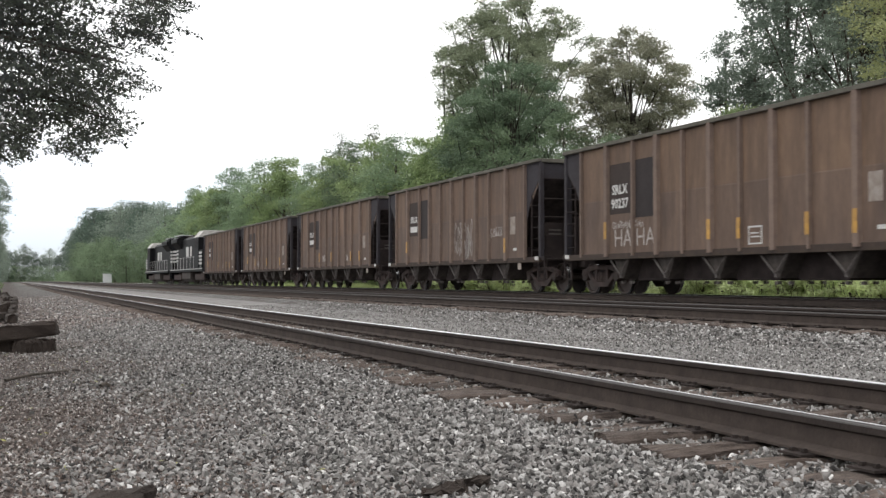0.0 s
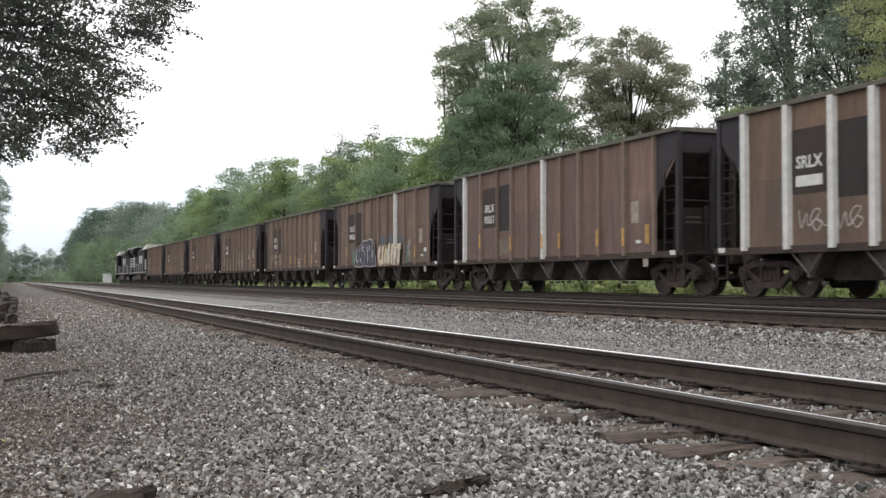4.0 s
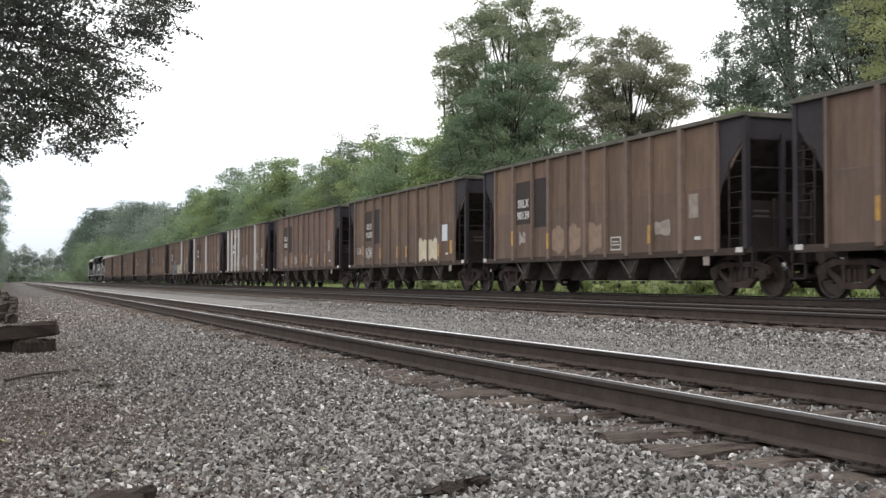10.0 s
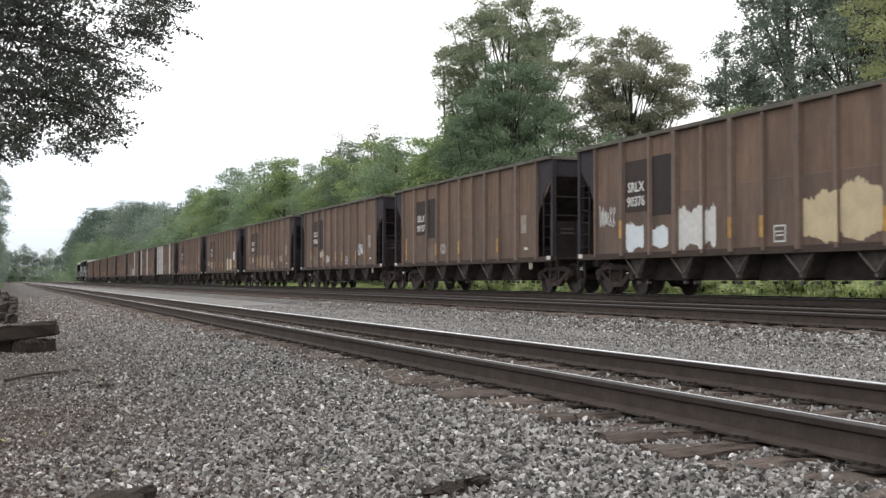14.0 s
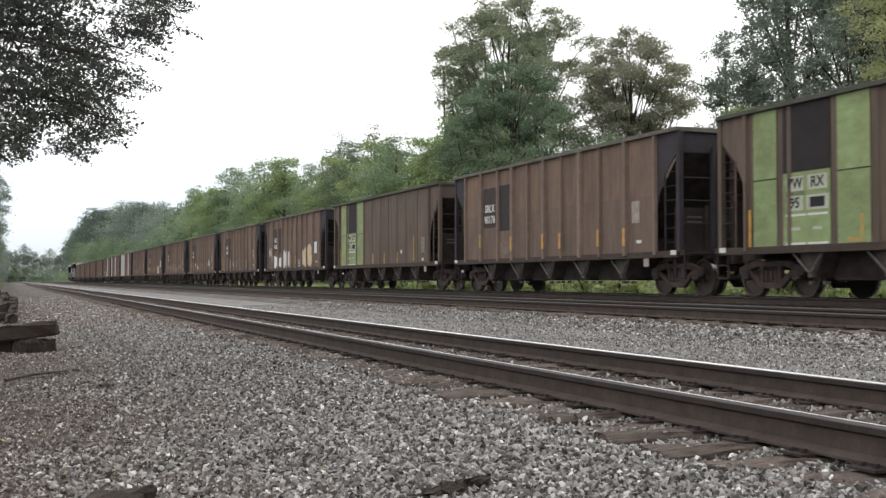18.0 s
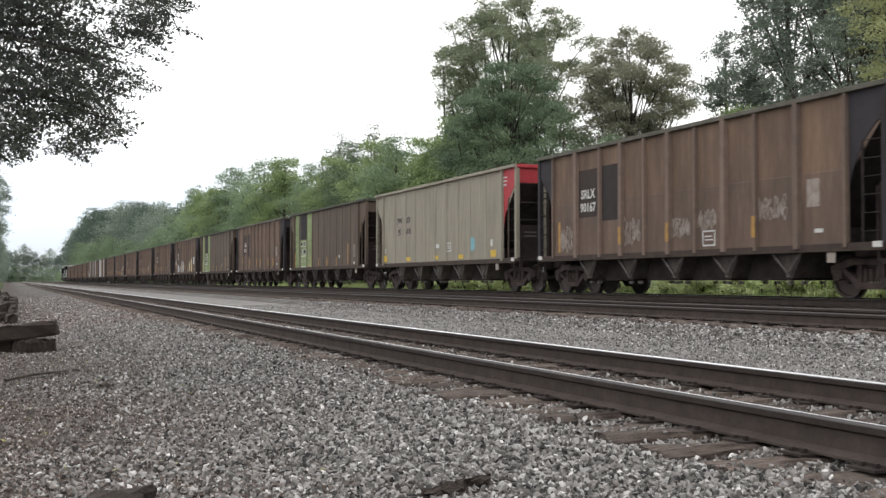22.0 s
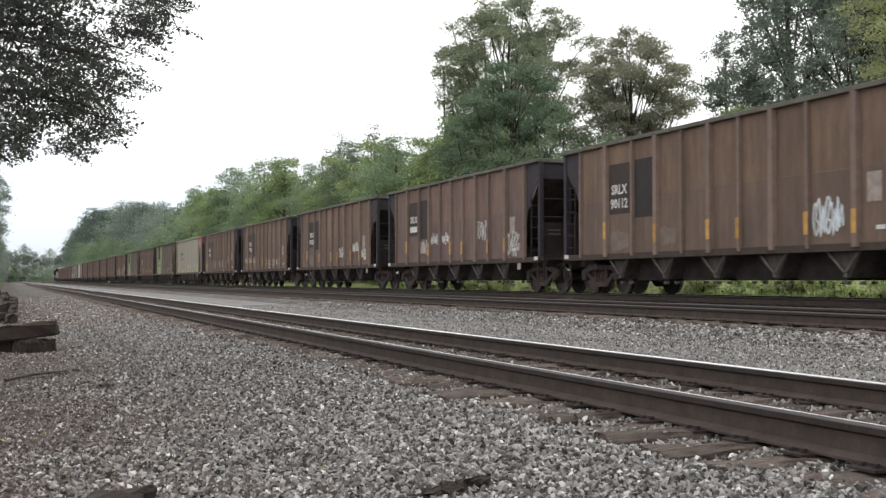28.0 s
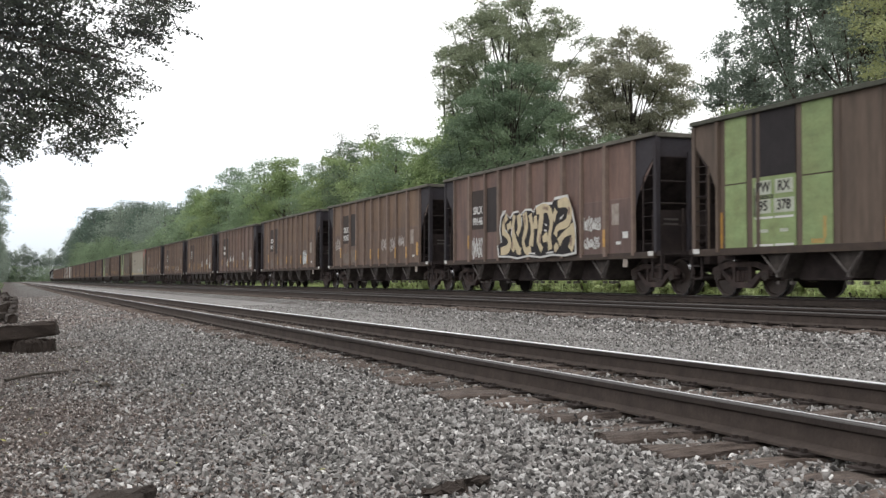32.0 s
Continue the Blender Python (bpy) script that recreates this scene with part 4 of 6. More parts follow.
def brushed(car, y, z, w, h, material="pale", seed=1, strokes=7, width=0.06):
    """A sprayed tag that cannot be read, one looping line."""
    rnd = random.Random(seed)
    pts = []
    for k in range(strokes):
        cx, step = -w / 2 + w * (k + 0.5) / strokes, w / strokes
        kind = rnd.random()
        lo, hi = -h * rnd.uniform(0.3, 0.55), h * rnd.uniform(0.3, 0.55)
        if kind < 0.45:
            pts += [(cx + 0.30 * step, hi * 0.7), (cx - 0.1 * step, hi), (cx - 0.45 * step, 0), (cx, lo), (cx + 0.45 * step, lo * 0.3), (cx, 0)]
        elif kind < 0.75:
            pts += [(cx - 0.4 * step, hi), (cx - 0.2 * step, lo), (cx + 0.2 * step, hi * 0.6), (cx + 0.4 * step, lo * 0.8)]
        else:
            pts += [(cx - 0.1 * step, lo), (cx, hi), (cx + 0.5 * step, hi * 0.6), (cx - 0.1 * step, 0.0), (cx + 0.45 * step, lo)]
    line = smooth_line(pts, 4)
    s = Shape()
    ribbon(s, line, [width * rnd.uniform(0.4, 0.75) for _ in line])
    return piece("graffiti", s.mesh("graffiti", M[material]), car, on_side(y, z, 0.012), "sprayed graffiti strokes")


def smear(car, y, z, w, h, material="pale", seed=2):
    """An uneven patch of paint or washed-off rust."""
    rnd = random.Random(seed)
    pts = []
    n = 96
    for i in range(n):
        a = 2 * math.pi * i / n
        ca, sa = math.cos(a), math.sin(a)
        k = (abs(ca) ** 8 + abs(sa) ** 8) ** (-1 / 8)
        fray = (rnd.uniform(-0.22, 0.06) if sa > 0 else rnd.uniform(-0.14, 0.04)) * min(1.0, abs(sa) * 1.4)
        pts.append((ca * k * w / 2 * rnd.uniform(0.93, 1.02), sa * k * h / 2 * (1 + fray) * (0.86 + 0.14 * math.sin(4 * ca + seed))))
    return piece("paint_patch", Shape().prism(pts, 2, 0, 0.004).mesh("paint_patch", M[material]), car, on_side(y, z, 0.009), "uneven patch of pale paint")


DRIFT = ((0, 0.0), (2, -0.39), (4, -0.66), (6, -0.87), (8, -1.02), (10, -1.09), (12, -1.07), (14, -1.01), (17, -0.90), (20, -0.89), (22, -0.87), (24, -0.72), (26, -0.53), (28, -0.36), (30, -0.20), (32, -0.05))


def car_y(k, t):
    """Where car k (1 is the first behind the engines) stands at t seconds: an even pace with a slight slack."""
    return 21.81 - (k - 5) * PITCH_M + 10.364 * t + float(np.interp(t, [d[0] for d in DRIFT], [d[1] for d in DRIFT]))


BROWN = hopper_model("brown", "rusty brown open-top steel hopper car with side posts")
GREEN = hopper_model("green", "grey-brown hopper car with faded green end panels")
TAN = hopper_model("tan", "grey-tan hopper car with a red painted end")
CARS = {}
for k in range(1, 29):
    model = {15: GREEN, 17: GREEN, 26: GREEN, 18: TAN}.get(k, BROWN)
    CARS[k] = copy_thing(model, moved(FAR_X, car_y(k, 0), FAR_Z))
for model in (BROWN, GREEN, TAN):
    for o in list(model.children_recursive) + [model]:
        bpy.data.objects.remove(o)

WARM, DARK = (5, 8, 10, 11, 13, 19, 20, 21, 23, 24), (7, 9, 22, 25, 27, 28)
for k, car in CARS.items():
    paint = "rust_warm" if k in WARM else "rust_dark" if k in DARK else ""
    for panel in car.children if paint else ():
        if panel.name.startswith("side_panel") and len(panel.material_slots) == 2:
            for slot, tone in zip(panel.material_slots, (paint, paint + "_low")):
                slot.link = "OBJECT"
                slot.material = M[tone]

# ---- lettering, reflectors and sprayed marks, car by car ----
NUMBER = {1: "", 2: "", 3: "", 4: "", 5: "90237", 6: "90056", 7: "90051", 8: "", 9: "90121", 10: "90290", 11: "90139", 12: "90066", 13: "90187", 14: "90376", 16: "90176",
          19: "90167", 20: "90220", 21: "90359", 22: "", 23: "90112", 24: "90355", 25: "90146", 27: "", 28: ""}
MARK = words("SRLX", 0.35, M["white"], 0.008)
BAR = plate_mesh("lettering", 0.80, 0.22, M["white"], 0.002)
REFL = plate_mesh("reflector", 0.13, 0.46, M["yellow"])
TALL = plate_mesh("reflector", 0.12, 0.88, M["yellow"])
PATCH = plate_mesh("paint_patch", 0.38, 0.56, M["pale"], 0.003)
DASH = plate_mesh("stencil", 0.24, 0.08, M["white"], 0.003)
USUAL = {4.98: (4.77, 1.70), 2.45: (2.27, 1.54), 0.20: (0.0, 1.54), -1.02: (-1.13, 1.52), -3.25: (-3.40, 1.52), -4.57: (-4.77, 1.50)}
SKIP = {6: (2.45, 0.20, -1.02, -3.25), 10: (-3.25,), 11: (0.20, -1.02, -4.57), 13: (4.98, -1.02, -4.57), 14: (2.45, -3.25), 19: (4.98, -1.02, -4.57), 20: (-3.25,), 25: (2.45, 0.20, -1.02, -3.25), 5: (2.45,),
        1: (2.45, -1.02), 2: (0.20, -3.25), 3: (4.98, -1.02), 4: (2.45, -3.25, -1.02, 0.2), 8: (4.98, 2.45, 0.2, -1.02, -3.25, -4.57)}
for k, car in CARS.items():
    if k in NUMBER:
        piece("lettering", MARK, car, on_side(3.98, 2.75, 0.018), "white stencilled reporting mark")
        if NUMBER[k]:
            box_text(car, NUMBER[k], 3.98, 2.38, 0.35, proud=0.018, bold=0.008)
        else:
            piece("lettering", BAR, car, on_side(3.98, 2.38, 0.018), "white stencilled number bar")
        for key, (y, z) in USUAL.items():
            if key not in SKIP.get(k, ()):
                piece("reflector", REFL, car, on_side(y - SHIFT, z, 0.106), "yellow upright reflector on a side post")
        for y in {13: (5.71,), 19: (5.72,)}.get(k, ()):
            piece("reflector", TALL, car, on_side(y, 1.62, 0.014), "tall yellow reflector strip")
        piece("paint_patch", PATCH, car, on_side(-5.38, 2.12, 0.012), "pale rectangular paint patch")
        piece("stencil", DASH, car, on_side(-5.54, 1.36, 0.014), "small white stencil")


def plate(k, y, z, w, h, material, name="stencil", label=""):
    return piece(name, plate_mesh(name, w, h, M[material], 0.003), CARS[k], on_side(y, z, 0.016), label)


def framed(k, y, z, w, h):
    """A stencilled square frame with bars of small writing inside."""
    s = Shape()
    t = 0.035
    for a in ((-w / 2, w / 2, -h / 2, -h / 2 + t), (-w / 2, w / 2, h / 2 - t, h / 2), (-w / 2, -w / 2 + t, -h / 2, h / 2), (w / 2 - t, w / 2, -h / 2, h / 2), (-w / 3, w / 3, -0.05, -0.02), (-w / 3, w / 4, 0.03, 0.06)):
        s.box(a[0], a[1], a[2], a[3], 0, 0.003)
    return piece("stencil", s.mesh("stencil", M["white"]), CARS[k], on_side(y, z, 0.012), "white framed stencil box")


def scrawl(k, y, z, w, h, material="chalk", strokes=5, width=0.05):
    return brushed(CARS[k], y, z, w, h, material, int(k * 100 + y * 10), strokes, width)


M["pale_block"] = mat("chalky_pale_green_block", (0.43, 0.45, 0.38), 0.8, var=0.3, scale=5, fine=30, bump=0.05, second=(0.30, 0.31, 0.25))
M["chalk"] = mat("thin_white_spray", (0.46, 0.43, 0.41), 0.8, var=0.35, scale=5, fine=30, bump=0.05, second=(0.28, 0.24, 0.22))
M["cream"] = mat("cream_spray", (0.56, 0.46, 0.29), 0.7, var=0.3, scale=2, fine=30, bump=0.05, second=(0.40, 0.33, 0.22))
M["navy"] = mat("dark_blue_spray", (0.028, 0.030, 0.060), 0.6, var=0.3, scale=4, fine=30, bump=0.05)
M["teal"] = mat("teal_spray", (0.080, 0.160, 0.135), 0.7, var=0.35, scale=4, fine=30, bump=0.05, second=(0.085, 0.110, 0.095))
M["sky_blue"] = mat("pale_blue_spray", (0.22, 0.44, 0.50), 0.7, var=0.3, scale=4, fine=30, bump=0.05)
M["haze_blue"] = mat("blue_overspray", (0.075, 0.10, 0.13), 0.8, var=0.4, scale=3, fine=30, bump=0.05, second=(0.10, 0.085, 0.075))
M["bone"] = mat("bone_white_spray", (0.60, 0.55, 0.44), 0.7, var=0.3, scale=2, fine=30, bump=0.05, second=(0.45, 0.38, 0.27))
M["tanwash"] = mat("washed_tan_patch", (0.30, 0.22, 0.16), 0.8, var=0.35, scale=3, fine=30, bump=0.05, second=(0.19, 0.13, 0.10))
M["notice"] = mat("bluish_white_notice", (0.62, 0.67, 0.70), 0.6, var=0.15, scale=5, fine=30, bump=0.03)

box_text(CARS[5], "HA HA", 3.28, 1.46, 0.66, "chalk", bold=-0.004)
scrawl(5, 3.58, 1.82, 1.6, 0.2, strokes=9, width=0.035)
framed(5, -1.76, 1.35, 0.48, 0.40)
scrawl(4, -1.23, 1.77, 1.7, 1.3, strokes=8, width=0.045)
scrawl(4, -4.08, 1.94, 1.0, 0.32)
scrawl(3, -2.5, 1.45, 0.7, 0.35); scrawl(2, 1.4, 1.4, 0.8, 0.4); scrawl(1, -2.0, 1.5, 0.8, 0.4); scrawl(3, 1.5, 1.5, 0.6, 0.4)


def white_post(k, y):
    piece("side_post", PARTS["white_wide"], CARS[k], moved(-HALF_W - 0.004, y, 0, 180), "side post painted white")


M["greywash"] = mat("dusty_washed_patch", (0.185, 0.150, 0.130), 0.85, var=0.35, scale=3, fine=30, bump=0.05, second=(0.12, 0.088, 0.070))
for i, (k, y, z, w, h) in enumerate(((24, 2.87, 1.50, 0.85, 0.75), (24, 4.06, 1.42, 1.0, 0.62), (13, 2.86, 1.44, 0.8, 0.6), (21, 4.05, 1.46, 0.9, 0.55), (23, 4.0, 1.42, 0.95, 0.6), (23, 1.68, 1.46, 0.8, 0.5), (7, 2.85, 1.46, 0.8, 0.6), (12, 4.05, 1.45, 0.9, 0.5), (16, 2.85, 1.44, 0.8, 0.45))):
    smear(CARS[k], y, z, w, h, "greywash", 80 + i)
white_post(6, -2.27); white_post(7, 6.2); white_post(7, 0.0)
for y in (6.2, 4.77, 3.40, 2.27, -3.40):
    white_post(8, y)
for a in ((0.48, 1.66, 0.95, 0.6), (-0.63, 1.65, 0.5, 0.8), (-4.21, 1.92, 1.0, 0.52), (3.39, 1.6, 1.9, 0.45)):
    scrawl(8, *a)
plate(7, -5.96, 1.54, 0.20, 0.49, "yellow", "placard", "bright yellow placard"); plate(10, -5.95, 1.59, 0.20, 0.49, "yellow", "placard", "bright yellow placard"); plate(24, -5.97, 1.62, 0.2, 0.5, "yellow", "placard", "bright yellow placard")
scrawl(9, 4.03, 1.47, 0.8, 0.55); scrawl(9, 1.60, 1.53, 0.66, 0.5); framed(9, -1.84, 1.36, 0.34, 0.36); plate(9, -1.47, 1.91, 0.07, 0.47, "chalk")
scrawl(10, 5.51, 1.70, 0.75, 0.34); scrawl(10, 4.01, 1.62, 1.0, 0.5, "white", 6)
smear(CARS[10], -2.97, 1.57, 1.0, 0.98, "bone", 4); smear(CARS[10], -4.06, 1.57, 0.98, 0.94, "bone", 5); plate(10, -3.55, 1.52, 0.12, 0.8, "bone", "paint_patch", "cream paint over a side post").location.x = -HALF_W - 0.088
plate(10, -5.33, 2.13, 0.54, 0.60, "notice", "notice", "bluish white notice board"); plate(14, -5.35, 2.11, 0.54, 0.60, "notice", "notice", "white notice board")
scrawl(11, 4.06, 1.67, 0.5, 0.38)
for i, (y, w) in enumerate(((1.62, 0.8), (0.60, 0.78), (-0.58, 0.82))):
    smear(CARS[11], y, 1.57, w, 0.88, "tanwash", 20 + i)
framed(11, -1.75, 1.35, 0.53, 0.36); smear(CARS[11], -4.02, 1.66, 0.72, 0.42, "pale", 31)
scrawl(12, 2.85, 1.72, 0.8, 0.36, "white", 5, 0.06); scrawl(12, 1.57, 1.45, 0.78, 0.4, "white", 5, 0.06); scrawl(12, -4.04, 1.78, 0.8, 0.5, "notice", 6); framed(12, -1.74, 1.35, 0.32, 0.34)
scrawl(13, 1.59, 1.52, 0.58, 0.36)
smear(CARS[14], 4.05, 1.49, 0.9, 0.80, "notice", 41); smear(CARS[14], 2.87, 1.45, 0.8, 0.6, "notice", 45); smear(CARS[14], 1.54, 1.62, 1.02, 1.12, "white", 42); smear(CARS[14], 0.74, 1.62, 0.5, 1.02, "white", 43); plate(14, 0.98, 1.60, 0.12, 1.0, "white", "paint_patch", "white paint over a side post").location.x = -HALF_W - 0.088
smear(CARS[14], -2.97, 1.64, 1.06, 1.10, "cream", 44); smear(CARS[14], -4.15, 1.72, 1.22, 1.30, "cream", 46); plate(14, -3.55, 1.62, 0.12, 1.0, "cream", "paint_patch", "cream paint over a side post").location.x = -HALF_W - 0.088; scrawl(14, 5.45, 2.08, 0.85, 0.6, "white"); framed(14, -1.77, 1.35, 0.39, 0.36)
for a in ((5.30, 1.55, 0.8, 0.7), (1.65, 1.63, 0.85, 0.7), (-0.60, 1.64, 0.85, 0.52), (-1.70, 1.78, 0.78, 0.46), (-4.10, 1.91, 0.95, 0.55)):
    scrawl(19, *a, "pale", 6)
framed(19, -1.78, 1.34, 0.5, 0.36)
for a in ((5.55, 1.71, 0.6, 0.34), (4.0, 1.69, 0.9, 0.34), (2.9, 1.69, 0.7, 0.34), (-2.87, 1.46, 1.0, 0.5), (-3.78, 1.49, 0.4, 0.4)):
    scrawl(20, *a)
framed(20, -1.72, 1.40, 0.48, 0.46)
scrawl(21, -1.70, 1.72, 0.86, 0.45, "white", 6); scrawl(21, -4.08, 1.89, 1.0, 0.42, "white", 8); scrawl(21, -5.40, 1.61, 0.7, 0.45, "white")
for a in ((2.85, 1.64, 0.75, 0.48), (1.65, 1.9, 0.75, 0.45), (0.5, 1.9, 0.75, 0.42), (-2.85, 2.1, 0.9, 0.7), (-5.45, 1.55, 0.95, 0.75)):
    scrawl(22, *a, "white", 5)
scrawl(23, -4.11, 1.61, 0.9, 0.76, "notice", 5, 0.07)
for a in ((-1.75, 1.92, 0.7, 0.46), (-2.90, 1.89, 0.76, 0.58), (-4.05, 1.97, 0.8, 0.46), (5.4, 2.1, 0.85, 0.58)):
    scrawl(24, *a, "chalk", 5, 0.055)
for a in ((4.05, 1.5, 0.95, 0.65), (-4.12, 1.92, 0.95, 0.38), (-4.09, 1.40, 0.88, 0.3)):
    scrawl(25, *a, "white", 8, 0.05)
plate(25, -5.90, 1.56, 0.28, 0.17, "white"); plate(6, -5.90, 1.57, 0.28, 0.15, "white")


def mural(k, y, z, w, h, strokes, layers, lift=0.0):
    """A big sprayed mural that cannot be read: fat strokes of paint, each layer narrower than the one below."""
    for d, (key, width, label) in enumerate(layers):
        for i, pts in enumerate(strokes):
            line = smooth_line([((u - 0.5) * w, (v - 0.5) * h) for u, v in pts], 5)
            s = Shape()
            n = len(line)
            ribbon(s, line, [width * (0.82 + 0.18 * math.sin(1.3 * i + 6.0 * q / n)) for q in range(n)], lift + 0.005 * d + 0.0004 * i)
            piece("graffiti", s.mesh("graffiti", M[key]), CARS[k], on_side(y - 0.15, z, 0.106), label)


def specks(k, y, z, w, h, strokes, key, width, label):
    mural(k, y, z, w, h, strokes, [(key, width, label)], 0.024)


def field(k, y, z, pts, key, deep, label):
    """A flat jagged field of paint."""
    piece("graffiti", Shape().prism(pts, 2, deep, deep + 0.003).mesh("graffiti", M[key]), CARS[k], on_side(y - 0.15, z, 0.104), label)


EDGE_OF = [(-2.62, -0.72), (-2.70, -0.38), (-2.40, -0.30), (-2.52, 0.10), (-2.42, 0.50), (-2.15, 0.62), (-1.72, 0.42), (-1.50, 0.58), (-1.12, 0.60), (-0.98, 0.46), (-0.62, 0.62), (-0.20, 0.60), (-0.05, 0.50), (0.10, 0.66),
           (0.60, 0.72), (1.20, 0.70), (1.32, 0.82), (2.10, 0.84), (2.42, 0.40), (2.60, -0.05), (2.62, -0.72), (1.90, -0.78), (1.20, -0.74), (0.40, -0.80), (-0.40, -0.74), (-1.20, -0.80), (-1.80, -0.74)]
field(25, -0.50, 1.90, [(u * 1.035, v * 1.09 + 0.01) for u, v in EDGE_OF], "white", 0.0, "white rim of a sprayed mural")
field(25, -0.50, 1.90, EDGE_OF, "patch", 0.005, "black ground of a sprayed mural")
BOLD = [[(0.05, 0.12), (0.15, 0.17), (0.17, 0.36), (0.10, 0.50)], [(0.10, 0.46), (0.09, 0.68), (0.14, 0.84)], [(0.14, 0.60), (0.20, 0.66)], [(0.24, 0.84), (0.22, 0.56), (0.24, 0.30), (0.21, 0.12)], [(0.25, 0.34), (0.29, 0.14), (0.33, 0.10)],
        [(0.30, 0.84), (0.31, 0.60), (0.28, 0.44)], [(0.38, 0.86), (0.40, 0.56), (0.36, 0.30), (0.40, 0.10), (0.46, 0.14)], [(0.45, 0.82), (0.48, 0.50), (0.46, 0.20)], [(0.52, 0.78), (0.52, 0.52)], [(0.53, 0.86), (0.62, 0.90), (0.70, 0.86)],
        [(0.60, 0.84), (0.575, 0.50), (0.555, 0.28), (0.60, 0.10)], [(0.69, 0.86), (0.715, 0.62), (0.69, 0.34), (0.70, 0.10)], [(0.77, 0.84), (0.735, 0.66)], [(0.61, 0.30), (0.67, 0.36)], [(0.79, 0.94), (0.89, 0.95), (0.94, 0.76)],
        [(0.93, 0.78), (0.90, 0.58), (0.79, 0.50), (0.76, 0.36)], [(0.80, 0.22), (0.86, 0.36), (0.95, 0.44)], [(0.95, 0.56), (0.965, 0.30), (0.93, 0.08)], [(0.76, 0.20), (0.78, 0.08)]]
mural(25, -0.50, 1.90, 5.5, 1.55, BOLD, [("cream", 0.29, "cream stroke of a sprayed mural")], 0.008)
specks(25, -0.50, 1.90, 5.5, 1.55, [[(0.10, 0.80), (0.11, 0.68)], [(0.385, 0.82), (0.395, 0.62)], [(0.62, 0.91), (0.68, 0.88)], [(0.585, 0.42), (0.575, 0.24)], [(0.92, 0.86), (0.92, 0.72)], [(0.22, 0.30), (0.215, 0.16)], [(0.945, 0.3), (0.94, 0.14)]], "tanwash", 0.13, "tan shading of a sprayed mural")
specks(25, -0.50, 1.90, 5.5, 1.55, [[(0.075, 0.82), (0.085, 0.93), (0.13, 0.95)], [(0.205, 0.42), (0.212, 0.60)], [(0.345, 0.60), (0.35, 0.78)], [(0.635, 0.60), (0.665, 0.56)], [(0.63, 0.48), (0.665, 0.46)], [(0.82, 0.66), (0.86, 0.72)], [(0.12, 0.56), (0.15, 0.50)], [(0.44, 0.05), (0.52, 0.04)], [(0.66, 0.04), (0.74, 0.05)]], "white", 0.06, "white fleck of a sprayed mural")
smear(CARS[6], -1.9, 1.95, 3.4, 0.80, "haze_blue", 66)
NAVY = [(-1.62, -0.50), (-1.55, 0.02), (-1.30, 0.28), (-1.12, 0.05), (-0.80, 0.12), (-0.72, 0.42), (-0.20, 0.60), (0.25, 0.52), (0.40, 0.62), (0.98, 0.60), (1.18, 0.40), (1.30, 0.02), (1.45, -0.10), (1.52, -0.52), (0.70, -0.55), (0.0, -0.50), (-0.8, -0.56)]
field(6, 1.75, 1.56, [(u * 1.04, v * 1.08) for u, v in NAVY], "chalk", 0.0, "pale rim of a sprayed mural")
field(6, 1.75, 1.56, NAVY, "navy", 0.005, "dark blue ground of a sprayed mural")
mural(6, 1.75, 1.56, 3.1, 1.05, [[(0.06, 0.10), (0.10, 0.55), (0.03, 0.62)], [(0.17, 0.80), (0.15, 0.40), (0.22, 0.06)], [(0.48, 0.92), (0.32, 0.84), (0.34, 0.60), (0.44, 0.50), (0.38, 0.20), (0.30, 0.08)], [(0.55, 0.92), (0.57, 0.40), (0.55, 0.08)],
      [(0.62, 0.95), (0.78, 0.92), (0.76, 0.55), (0.66, 0.48)], [(0.72, 0.50), (0.84, 0.08)], [(0.90, 0.92), (0.93, 0.40), (0.95, 0.08)]], [("chalk", 0.36, "pale rim of a sprayed mural"), ("navy", 0.29, "dark blue stroke of a sprayed mural")], 0.008)
specks(6, 1.75, 1.58, 3.1, 1.05, [[(0.40, 0.86), (0.36, 0.70), (0.44, 0.55)], [(0.60, 0.78), (0.63, 0.40), (0.62, 0.15)], [(0.74, 0.78), (0.70, 0.62)], [(0.12, 0.66), (0.08, 0.30), (0.16, 0.14)], [(0.86, 0.60), (0.88, 0.30)], [(0.28, 0.30), (0.33, 0.12)]], "white", 0.07, "white highlight of a sprayed mural")
field(6, -1.65, 1.46, [(-1.58, -0.46), (-1.62, 0.10), (-1.40, 0.44), (-1.05, 0.40), (-0.80, 0.46), (-0.30, 0.38), (0.05, 0.50), (0.55, 0.46), (0.90, 0.36), (1.52, 0.40), (1.56, 0.20), (1.30, 0.05), (1.28, -0.48), (0.40, -0.44), (-0.70, -0.48)], "tanwash", 0.0, "tan ground of a sprayed mural")
mural(6, -1.65, 1.46, 3.1, 0.90, [[(0.10, 0.90), (0.04, 0.50), (0.10, 0.08)], [(0.12, 0.12), (0.18, 0.16)], [(0.24, 0.90), (0.21, 0.50), (0.22, 0.08)], [(0.38, 0.78), (0.32, 0.45), (0.34, 0.10)], [(0.52, 1.0), (0.47, 0.50), (0.46, 0.08)],
      [(0.66, 0.94), (0.61, 0.50), (0.60, 0.08)], [(0.70, 0.30), (0.78, 0.55), (0.80, 0.88)], [(0.84, 0.86), (0.98, 0.86)], [(0.92, 0.80), (0.90, 0.45), (0.88, 0.08)]], [("patch", 0.34, "black outline of a sprayed mural"), ("bone", 0.29, "bone white stroke of a sprayed mural")], 0.006)
framed(6, -1.55, 1.42, 0.42, 0.52).matrix_basis = on_side(-1.70, 1.42, 0.135)
